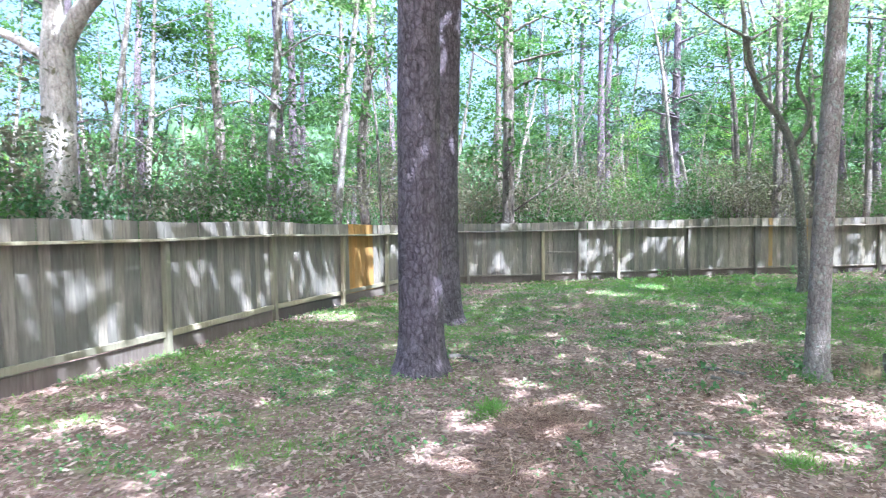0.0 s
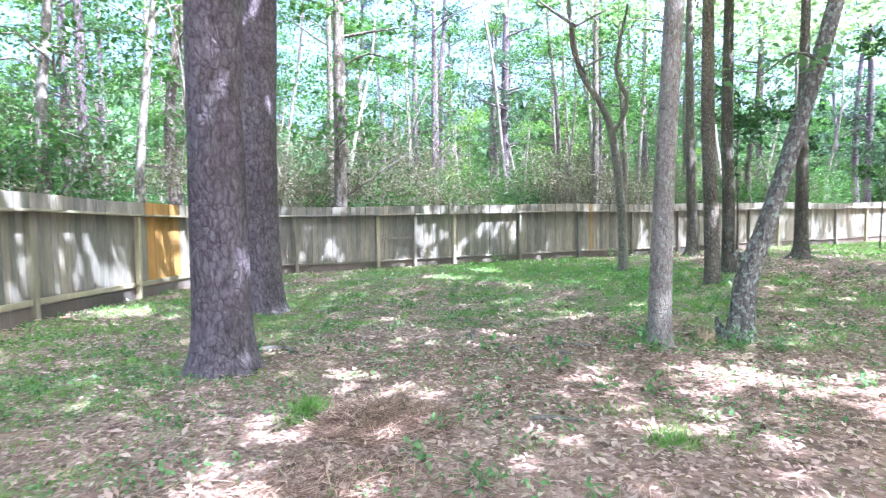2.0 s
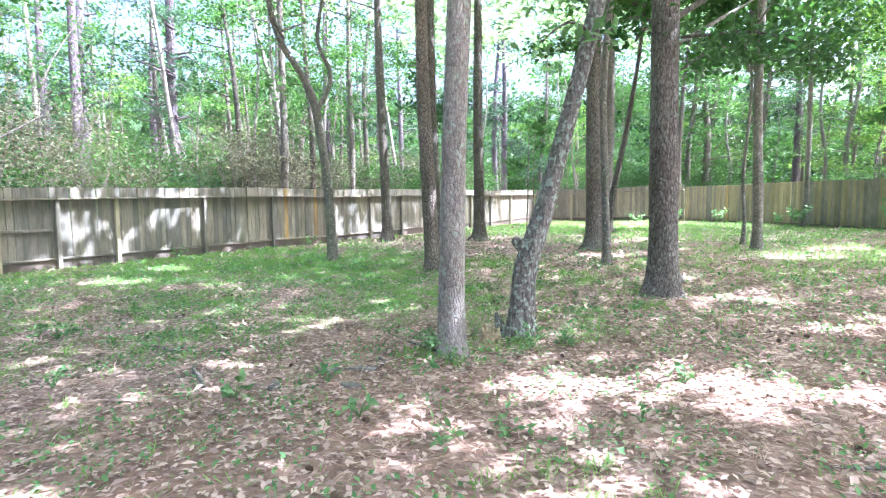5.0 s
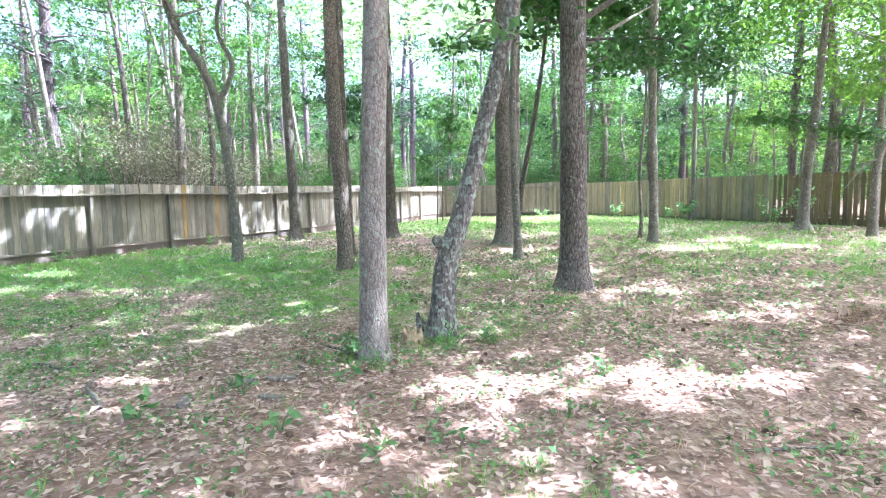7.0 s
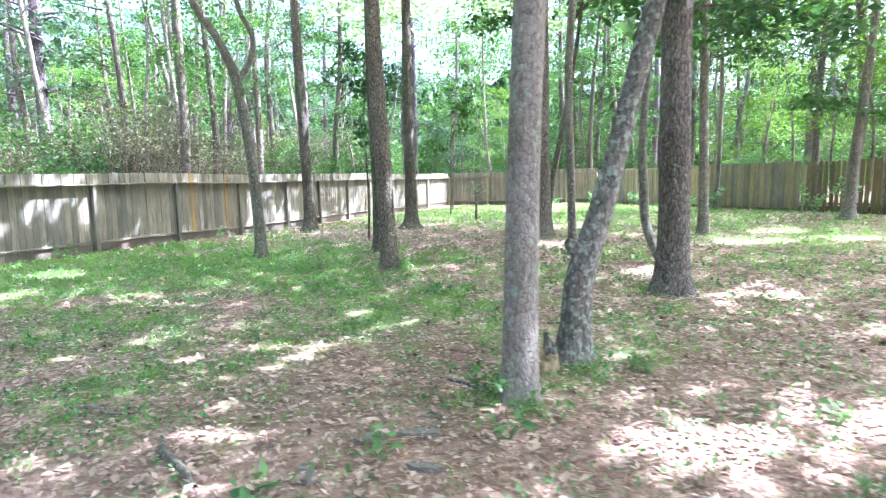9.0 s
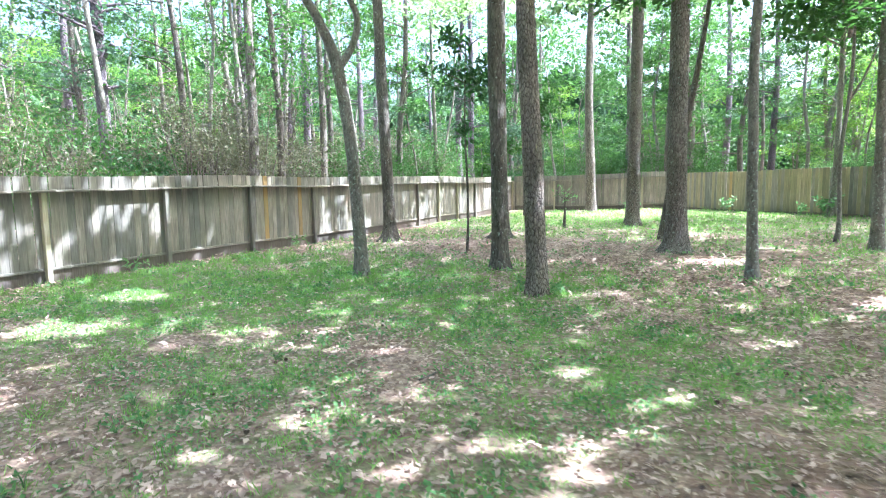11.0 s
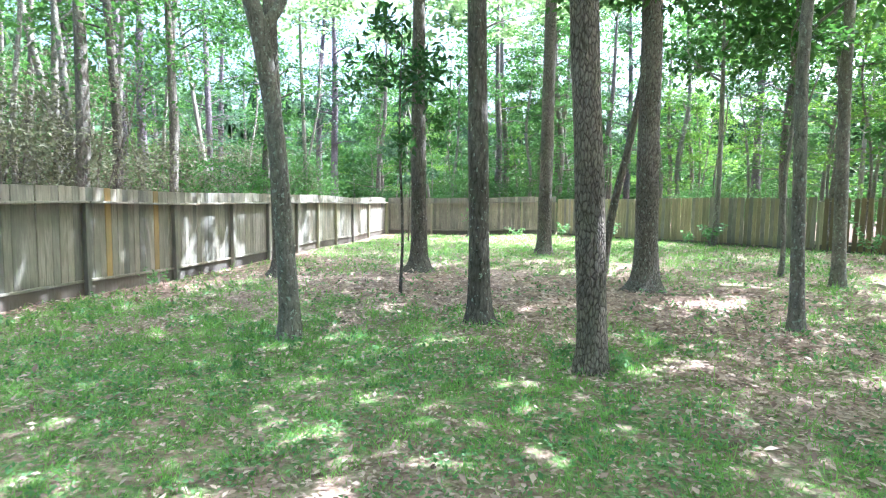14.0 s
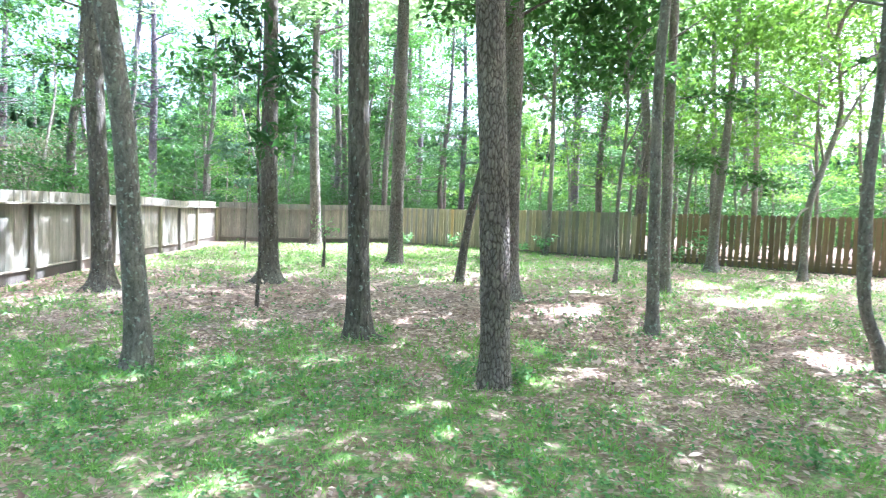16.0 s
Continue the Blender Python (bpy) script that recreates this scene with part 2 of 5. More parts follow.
# ---- sun patches, and the canopy gaps cut for them ----
# chosen sun patches: place and radius; canopy leaves sunward of each are left out
SUNNY_NEAR = [(-1.6, 7.5, 0.55), (-0.4, 8.05, 0.7), (0.25, 8.6, 0.4), (-1.05, 12.05, 0.55), (0.5, 10.9, 0.55), (-0.1, 10.6, 0.35), (-4.65, 8.4, 0.3), (-3.74, 5.65, 0.28), (-3.1, 4.65, 0.42), (-0.85, 6.2, 0.32), (-2.0, 6.35, 0.36), (-5.75, 7.64, 0.36), (-2.05, 3.8, 0.36), (-2.4, 0.1, 0.55), (-3.9, 13.15, 0.4), (-2.2, 13.9, 0.7)]
SUNNY_FAR = [(-10.9, 9.1, 0.75), (-12.0, 10.9, 0.85), (-8.45, 2.25, 0.7), (-9.3, 16.15, 0.45), (-7.06, 16.2, 0.4), (-4.5, 17.2, 0.75), (-7.78, 13.77, 0.26), (-5.45, 13.3, 0.32), (-6.1, 15.6, 0.35), (-0.7, 18.2, 0.9), (1.4, 19.3, 0.9), (0.2, 20.8, 0.9), (-9.6, 32, 3.0), (-5, 32.3, 2.5), (-7.4, 30.3, 1.8), (-2.6, 30.5, 1.6)]


def soft_noise(x, y, size, seed):
    """Smooth random values, 0 to 1, on a lattice of that size."""
    table = np.random.default_rng(seed).random((64, 64))
    u, v = np.asarray(x) / size, np.asarray(y) / size
    i, j = np.floor(u).astype(int), np.floor(v).astype(int)
    a, b = u - i, v - j
    a, b = a * a * (3 - 2 * a), b * b * (3 - 2 * b)
    at = lambda p, q: table[p % 64, q % 64]
    return (at(i, j) * (1 - a) + at(i + 1, j) * a) * (1 - b) + (at(i, j + 1) * (1 - a) + at(i + 1, j + 1) * a) * b


def sunlit(x, y):
    """Whether a chosen sun patch or random fleck is to fall at a place."""
    wob = 0.45 + 0.8 * soft_noise(x, y, 0.42, 5)
    lit = np.zeros(np.shape(x), bool)
    for px, py, r in SUNNY_NEAR + SUNNY_FAR:
        u, v = (x - px) * 0.88 + (y - py) * 0.47, (y - py) * 0.88 - (x - px) * 0.47
        lit |= np.hypot(u / 1.15, v / 0.9) < r * wob
    fleck = 0.6 * soft_noise(x, y, 0.75, 6) + 0.4 * soft_noise(x, y, 0.33, 7)
    by_fence = (x < -14.6) | (0.404 * (x + 10.8) + 0.915 * (y - 2.3) < 0.3)
    open_far = np.clip((y - 19) / 9, 0, 1)
    woods = x < -17.2
    return lit | (fleck > np.where(woods, 0.62, np.where(by_fence, np.where(x > -14.5, 0.525, 0.6 - 0.1 * open_far), 0.79 - 0.05 * open_far)))


def keep_gaps(c):
    """Which of the leaves at the places c (in the world) leave the gaps open."""
    drop = (c[:, 2] - 0.05) / math.tan(radians(SUN_EL))
    return ~sunlit(c[:, 0] - drop * math.sin(radians(SUN_AZ)), c[:, 1] - drop * math.cos(radians(SUN_AZ)))


# ---- building helpers ----
def ground_z(x, y):
    x = np.clip(x, -40, 8)
    return 0.17 + 0.0195 * x + 0.03 * np.sin(0.7 * x + 0.4) * np.sin(0.55 * y) + 0.012 * np.sin(2.3 * x + 1.1 * y)


def mesh_of(name, verts, faces, material, smooth=False):
    me = bpy.data.meshes.new(name)
    verts, faces = np.asarray(verts, np.float32), np.asarray(faces, np.int32)
    k = faces.shape[1]
    me.vertices.add(len(verts))
    me.vertices.foreach_set("co", verts.ravel())
    me.loops.add(faces.size)
    me.loops.foreach_set("vertex_index", faces.ravel())
    me.polygons.add(len(faces))
    me.polygons.foreach_set("loop_start", np.arange(0, faces.size, k, dtype=np.int32))
    if smooth:
        me.polygons.foreach_set("use_smooth", np.ones(len(faces), bool))
    me.update(calc_edges=True)
    me.materials.append(material)
    return me


def mesh_from(bm, name, material, smooth=False):
    me = bpy.data.meshes.new(name)
    bm.to_mesh(me)
    bm.free()
    if smooth:
        me.polygons.foreach_set("use_smooth", np.ones(len(me.polygons), bool))
    me.materials.append(material)
    return me


def part(name, me, parent, label="", m=None):
    ob = new(name, me)
    ob.parent = parent
    if m is not None:
        ob.matrix_basis = m
    return tagged(ob, label)


def thing(name, m, label, category, group="", kind=""):
    ob = new(name)
    ob.matrix_basis = m
    ob.empty_display_size = 0.2
    return tagged(ob, label, category, group, kind)


def leaf_arrays(c, length, wide, gen, lift=0.35, flat=0.0, fold=0.12):
    """Folded leaf blades at the places c. lift: how much they point up; flat: how nearly they lie level."""
    n = len(c)
    length = np.broadcast_to(length, (n,))[:, None]
    d = gen.normal(size=(n, 3))
    d[:, 2] = d[:, 2] * (1 - flat) + lift
    d /= np.linalg.norm(d, axis=1, keepdims=True)
    u = gen.normal(size=(n, 3)) * (1 - flat) + np.array([0, 0, 1.2])
    s = np.cross(d, u)
    s /= np.linalg.norm(s, axis=1, keepdims=True) + 1e-9
    nn = np.cross(s, d)
    mid = c + d * length * 0.45 + nn * length * fold
    v = np.stack([c, mid - s * length * wide / 2, c + d * length, mid + s * length * wide / 2], 1).reshape(-1, 3)
    b = np.arange(n)[:, None] * 4
    f = np.concatenate([b + [0, 3, 2], b + [0, 2, 1]], 1).reshape(-1, 3)
    return v, f


def join_arrays(items):
    vs, fs, off = [], [], 0
    for v, f in items:
        vs.append(v)
        fs.append(f + off)
        off += len(v)
    return np.concatenate(vs), np.concatenate(fs)


def spline(points, rows):
    """Points and radii through the given ones, evenly in the parameter."""
    p = np.array(points, float)
    k = np.linspace(0, len(p) - 1, rows)
    pad = np.vstack([2 * p[0] - p[1], p, 2 * p[-1] - p[-2]])
    i = np.minimum(k.astype(int), len(p) - 2)
    t = (k - i)[:, None]
    a, b, c, d = pad[i], pad[i + 1], pad[i + 2], pad[i + 3]
    return 0.5 * (2 * b + (c - a) * t + (2 * a - 5 * b + 4 * c - d) * t**2 + (3 * b - a - 3 * c + d) * t**3)


def tube(points, segs, rows, rough=0.0, flare=0.0, seed=0, plates=0.0):
    """A tapered limb through (x, y, z, radius) points, uneven round its girth, with buttressed flare at its foot."""
    path = spline(points, rows)
    c, r = path[:, :3], np.maximum(path[:, 3], 0.002)
    tan = np.gradient(c, axis=0)
    tan /= np.linalg.norm(tan, axis=1, keepdims=True)
    side = np.cross(tan, (0.31, 0.95, 0.02))
    side /= np.linalg.norm(side, axis=1, keepdims=True)
    other = np.cross(tan, side)
    a = np.linspace(0, 2 * np.pi, segs, endpoint=False)
    gen = np.random.default_rng(seed)
    ph = gen.uniform(0, 6.28, 6)
    h = c[:, 2:3] - c[0, 2]
    shape = 1 + rough * (0.5 * np.sin(2 * a + ph[0] + h * 0.6) + 0.35 * np.sin(3 * a + ph[1] - h * 1.3) + 0.25 * np.sin(h * 3.1 + ph[2]) + 0.3 * np.sin(5 * a + ph[3] + h * 2.0))
    if flare:
        shape = shape + flare * np.exp(-h / 0.16) * (0.75 + 0.5 * np.sin(5 * a + ph[4]) * np.sin(2 * a + ph[5])) + flare * 0.35 * np.exp(-h / 0.6)
    rad = r[:, None] * shape
    v = c[:, None] + rad[..., None] * (np.cos(a)[None, :, None] * side[:, None] + np.sin(a)[None, :, None] * other[:, None])
    if plates:
        out = (v - c[:, None]) / rad[..., None]
        flatv = v.reshape(-1, 3)
        lift = np.empty(len(flatv))
        for k, (x, y, z) in enumerate(flatv):
            near = noise.voronoi((x * 14, y * 14, z * 8.4))[0]
            lift[k] = min(near[1] - near[0], 0.35)
        v = v + out * (lift.reshape(v.shape[:2]) * plates)[..., None]
    v = v.reshape(-1, 3)
    i = np.arange(rows - 1)[:, None] * segs
    j = np.arange(segs)[None]
    f = np.stack([i + j, i + (j + 1) % segs, i + segs + (j + 1) % segs, i + segs + j], -1).reshape(-1, 4)
    return v, f


def tris(f):
    return np.concatenate([f[:, [0, 1, 2]], f[:, [0, 2, 3]]])


def clumps(n_clumps, n_leaves, gen, centre, half, clump_r, length, wide, lift=0.2, at=None):
    """Leaves gathered in loose sprays round the middle of a crown, so that its outline is uneven and has gaps."""
    q = gen.normal(size=(n_clumps, 3))
    q /= np.linalg.norm(q, axis=1, keepdims=True)
    q *= gen.uniform(0.25, 1, (n_clumps, 1)) ** 0.5
    cc = np.array(centre) + q * np.array(half)
    rr = clump_r * gen.uniform(0.6, 1.4, n_clumps)
    w = gen.integers(0, n_clumps, n_leaves)
    o = gen.normal(size=(n_leaves, 3)) * np.array([1, 1, 0.55]) * rr[w][:, None] * 0.6
    c = cc[w] + o
    if at is not None:
        c = c[keep_gaps(c + np.array(at))]
    return leaf_arrays(c, length * gen.uniform(0.6, 1.3, len(c)), wide, gen, lift)


def box_mesh(name, sx, sy, sz, material, bev=0.004, z0=0.0, top_cut=0.0):
    """A board with softened edges, standing on z0; top_cut clips the two upper corners."""
    bm = bmesh.new()
    bmesh.ops.create_cube(bm, size=1)
    for v in bm.verts:
        v.co = Vector((v.co.x * sx, v.co.y * sy, z0 + (v.co.z + 0.5) * sz))
    if top_cut:
        top = [e for e in bm.edges if all(v.co.z > z0 + sz * 0.99 for v in e.verts) and abs(e.verts[0].co.x - e.verts[1].co.x) < 1e-5]
        bmesh.ops.bevel(bm, geom=top, offset=top_cut, segments=1, affect="EDGES")
    elif bev:
        bmesh.ops.bevel(bm, geom=[e for e in bm.edges], offset=bev, segments=1, affect="EDGES")
    return mesh_from(bm, name, material)


# ---- ground ----
def lawn(x, y):
    """How grassy a place is, 0 to 1."""
    g = 0.95 * np.exp(-(((x + 12.5) / 3.2) ** 2 + ((y - 12) / 5.0) ** 2))
    g += 0.95 * np.exp(-(((x + 8.6) / 3.4) ** 2 + ((y - 12.3) / 2.3) ** 2))
    g += 1.1 * np.exp(-(((x + 8) / 9) ** 2 + ((y - 29) / 6.5) ** 2))
    g += 0.7 * np.exp(-(((x + 8) / 3.0) ** 2 + ((y - 4.5) / 2.4) ** 2))
    g += 0.65 * np.exp(-(((x + 4.6) / 2.4) ** 2 + ((y - 1.6) / 1.7) ** 2))
    g += 0.5 * np.exp(-(((x - 1) / 4) ** 2 + ((y - 19) / 4.0) ** 2))
    g += 0.5 * np.exp(-(((x + 4.8) / 2.4) ** 2 + ((y - 10) / 2.0) ** 2))
    g += 0.5 * np.exp(-(((x + 8) / 3.2) ** 2 + ((y - 9.6) / 1.7) ** 2))
    for px, py, r in ((-7.5, 10.1, 0.8), (-6.6, 9.5, 0.75), (-9.1, 9.3, 0.6), (-12.1, 14.0, 0.9)):
        g -= 0.95 * np.exp(-(((x - px) / r) ** 2 + ((y - py) / (0.7 * r)) ** 2))
    g -= 0.45 * np.exp(-(((x + 8.5) / 3.5) ** 2 + ((y - 18) / 2.0) ** 2))
    n = 0.2 * np.sin(7.3 * x + 2.1 * np.sin(3.1 * y)) * np.sin(6.4 * y + 1.7 * np.sin(2.7 * x)) + 0.22 * np.sin(1.7 * x + 0.6 * y) * np.sin(1.3 * y - 0.7 * x + 1) + 0.16 * np.sin(4.1 * x + 2.0) * np.sin(3.7 * y + 0.5 * x)
    return np.clip(g + 1.5 * n * (g > 0.08) + 0.05, 0.0, 1.0)


def ground_sheet():
    near = np.arange(-26, 16.01, 0.3)
    far = np.array([40, 70, 120, 220, 420])
    xs = np.concatenate([-26 - far[::-1], near, 16 + far])
    ys = np.concatenate([-8 - far[::-1], np.arange(-8, 42.01, 0.3), 42 + far])
    gx, gy = np.meshgrid(xs, ys)
    v = np.stack([gx, gy, ground_z(gx, gy)], -1).reshape(-1, 3)
    w = len(xs)
    i, j = np.meshgrid(np.arange(len(ys) - 1), np.arange(w - 1), indexing="ij")
    a = (i * w + j).ravel()
    me = mesh_of("ground", v, np.stack([a, a + 1, a + 1 + w, a + w], 1), SOIL, True)
    turf = 0.85 * np.clip(lawn(v[:, 0], v[:, 1]) * 1.15 - 0.1, 0, 1)
    layer = me.color_attributes.new("turf", "FLOAT_COLOR", "POINT")
    layer.data.foreach_set("color", np.stack([turf, turf, turf, np.ones_like(turf)], 1).astype(np.float32).ravel())
    return me


tagged(new("ground", ground_sheet()), "woodland yard ground of leaf mould and pine straw", "ground", kind="structure")

# ---- fences ----
FENCE_A = [(-15.0, 4.72), (-13.0, 3.42), (-10.8, 2.3), (-8.2, 1.14), (-5.66, 0.02), (-3.1, -1.12), (-0.5, -2.28), (2.1, -3.44)]
FENCE_B = [(-14.99, 4.95), (-15.0, 6.1), (-15.0, 8.55), (-15.0, 9.75), (-15.0, 11.1), (-15.0, 13.56), (-15.01, 16.0), (-15.02, 18.44), (-15.03, 20.72), (-15.13, 22.8), (-15.23, 24.9), (-15.33, 26.8), (-15.43, 28.8), (-15.53, 31.0), (-15.66, 33.5), (-15.8, 36.85)]
FENCE_C = [(-15.7, 37.0), (-13.3, 37.0), (-10.9, 37.0), (-8.6, 37.0), (-6.9, 37.0)]
FENCE_D = [(-6.8, 36.9), (-5.1, 35.2), (-3.4, 33.5), (-1.7, 31.8), (0.0, 30.15), (1.7, 28.5)]
FENCE_E = [(1.77, 28.43), (3.4, 26.8), (5.1, 25.1), (6.8, 23.4), (8.5, 21.7), (10.2, 20.0)]
FENCE_H = 1.94

PICKET = box_mesh("picket", 0.138, 0.018, 1.70, BOARD, z0=0.0, top_cut=0.009)
PICKET_CEDAR = PICKET.copy()
PICKET_CEDAR.materials[0] = CEDAR
PICKET_FADED = PICKET.copy()
PICKET_FADED.materials[0] = FADED
PICKET_TAN = box_mesh("picket", 0.138, 0.018, 1.70, TAN, z0=0.0, top_cut=0.026)
PICKET_SHADED = PICKET_TAN.copy()
PICKET_SHADED.materials[0] = SHADED_BROWN
POST_MESH = box_mesh("post", 0.092, 0.092, 1.66, POST, 0.006, 0.0)
POST_WORN = POST_MESH.copy()
POST_WORN.materials[0] = BOARD


def pale_of(points, s):
    """The place and heading at s metres along a line of posts."""
    p = np.array(points)
    seg = np.linalg.norm(np.diff(p, axis=0), axis=1)
    at = np.concatenate([[0], np.cumsum(seg)])
    k = int(np.clip(np.searchsorted(at, s, side="right") - 1, 0, len(seg) - 1))
    q = p[k] + (p[k + 1] - p[k]) * (s - at[k]) / seg[k]
    d = (p[k + 1] - p[k]) / seg[k]
    return q, d, at[-1]


def fence(name, points, inside, label, gen, post_mesh, cedar=(), gap=0.0, rails_inside=True, mesh=PICKET, low=0.23, fresh=PICKET_CEDAR, low_rail=True):
    """A board fence: posts, a ledge rail, a bottom rail, a kick board in each bay, and pickets. inside: +1 when the yard is on the left of the line's heading."""
    points = [tuple(p) for p in points]
    x0, y0 = points[0]
    root = thing(name, pose(x0, y0, 0), label, "fence", kind="structure")
    inv = pose(-x0, -y0, 0)
    total = pale_of(points, 0)[2]
    turn = lambda d: math.degrees(math.atan2(d[1], d[0]))
    side = lambda d: np.array([-d[1], d[0]]) * inside
    if not rails_inside:
        front = -1
    else:
        front = 1
    for x, y in points:
        k = min(range(len(points) - 1), key=lambda i: abs(points[i][0] - x) + abs(points[i][1] - y))
        d = np.subtract(points[k + 1], points[k])
        d = d / np.linalg.norm(d)
        off = side(d) * 0.055 * front
        lean = gen.normal(0, 0.5)
        part("post", POST_MESH if gen.random() < 0.3 else post_mesh, root, m=inv @ pose(x + off[0], y + off[1], float(ground_z(x, y)) - 0.02, lean, gen.normal(0, 0.4), turn(d)))
    for (xa, ya), (xb, yb) in zip(points, points[1:]):
        d = np.subtract((xb, yb), (xa, ya))
        length = np.linalg.norm(d)
        d = d / length
        za, zb = float(ground_z(xa, ya)), float(ground_z(xb, yb))
        pitch = math.degrees(math.atan2(zb - za, length))
        mx, my, mz = (xa + xb) / 2, (ya + yb) / 2, (za + zb) / 2
        base = inv @ pose(mx, my, mz, 0, 0, turn(d)) @ pose(0, 0, 0, 0, -pitch, 0)
        s = inside * front
        part("ledge_rail", box_mesh("ledge_rail", length + 0.002, 0.165, 0.04, post_mesh.materials[0], 0.004), root, m=base @ pose(0, s * 0.07, 1.645))
        if low_rail:
            part("bottom_rail", box_mesh("bottom_rail", length - 0.094, 0.04, 0.088, post_mesh.materials[0], 0.004), root, m=base @ pose(0, s * 0.035, 0.26))
        else:
            part("bottom_rail", box_mesh("bottom_rail", length - 0.094, 0.03, 0.045, post_mesh.materials[0], 0.004), root, m=base @ pose(0, s * 0.018, 0.245))
        part("kick_board", box_mesh("kick_board", length - 0.004, 0.03, 0.27, KICK, 0.004), root, m=base @ pose(0, s * (0.002 if low_rail else -0.034), -0.04))
    step, s = 0.1465 + gap, -0.07
    while True:
        s += step + (gap * gen.uniform(-0.8, 3.2) if gap > 0.01 else 0.0)
        if s > total - 0.05:
            break
        q, d, _ = pale_of(points, s)
        z = float(ground_z(q[0], q[1])) + low + gen.normal(0, 0.003 if mesh is PICKET else 0.01)
        me = mesh
        if any(a <= s <= b for a, b in cedar):
            me = fresh
        elif mesh is PICKET_TAN and gen.random() < 0.3:
            me = PICKET
        off = -side(d) * 0.022 * front
        part("picket", me, root, m=inv @ pose(q[0] + off[0], q[1] + off[1], z, 0, gen.normal(0, 0.35), turn(d) + gen.normal(0, 0.8)))
    return root


gen_f = np.random.default_rng(3)
fence("fence_1", FENCE_A, 1, "grey weathered board fence with pale posts and one orange panel", gen_f, POST_MESH, cedar=((3.1, 4.45),))
fence_b = fence("fence_2", FENCE_B, -1, "long grey weathered board fence with a ledge rail", gen_f, POST_WORN, cedar=((11.55, 11.73), (12.93, 13.11)), fresh=PICKET_FADED, low_rail=False)
fence("fence_3", FENCE_C, -1, "shaded brown-grey board fence at the back of the yard", gen_f, POST_WORN, low_rail=False)
fence("fence_4", FENCE_D, -1, "tan mossy picket fence of close weathered boards", gen_f, POST_WORN, cedar=((3.3, 3.48),), fresh=PICKET_FADED, gap=0.004, rails_inside=False, mesh=PICKET_TAN, low=0.1)
# backlit stretch of the picket fence, its shade put into the board colour
fence("fence_5", FENCE_E, -1, "brown picket fence darkened for its backlit shade, with daylight between its pickets", gen_f, POST_WORN, gap=0.02, rails_inside=False, mesh=PICKET_SHADED, low=0.06)

# ---- yard trees ----
def crown_mesh(name, gen, centre, half, leaves=5200, sprays=34, size=0.2, material=None, at=None):
    v, f = clumps(sprays, leaves, gen, centre, half, 0.85, size, 0.55, at=at)
    return mesh_of(name, v, f, material or LEAF)


def limb_set(root, material, gen, top, height, count=6, spread=2.6):
    """Boughs that carry the crown, high up the stem."""
    for k in range(count):
        a = gen.uniform(0, 6.28)
        z = height * gen.uniform(0.62, 0.95)
        t = z / height
        x, y = top[0] * t, top[1] * t
        r = 0.05 * gen.uniform(0.6, 1.2)
        ln = spread * gen.uniform(0.6, 1.2)
        pts = [(x, y, z, r), (x + 0.4 * ln * math.cos(a), y + 0.4 * ln * math.sin(a), z + 0.5, r * 0.7), (x + ln * math.cos(a + 0.3), y + ln * math.sin(a + 0.3), z + 1.1, r * 0.25)]
        v, f = tube(pts, 7, 8)
        part("limb", mesh_of("limb", v, f, material, True), root)


def yard_tree(x, y, stem, label, material, seed, name="tree", flare=0.5, rough=0.05, plates=0.0, segs=30, rows=120, crown=None, leaves=0, extra=(), leaf=None, size=0.25, group="trees in the yard"):
    """stem: (dx, dy, z, radius) points up from the foot; crown: height of its middle, half width and half height."""
    z0 = float(ground_z(x, y)) - 0.06
    root = thing(name, pose(x, y, z0), label, "tree", group)
    gen = np.random.default_rng(seed)
    v, f = tube(stem, segs, rows, rough, flare, seed, plates)
    part("trunk", mesh_of("trunk", v, f, material, True), root)
    for pts in extra:
        v, f = tube(pts, 14, 30, 0.05, 0, seed)
        part("limb", mesh_of("limb", v, f, material, True), root)
    top = stem[-1]
    limb_set(root, material, gen, (top[0], top[1]), top[2], 5)
    if crown:
        part("crown", crown_mesh("crown", gen, (top[0], top[1], crown[0]), (crown[1], crown[1], crown[2]), leaves, size=size, material=leaf, at=(x, y, z0)), root)
    CANOPY.append((root, x + 0.8 * top[0], y + 0.8 * top[1]))
    return root


CANOPY = []


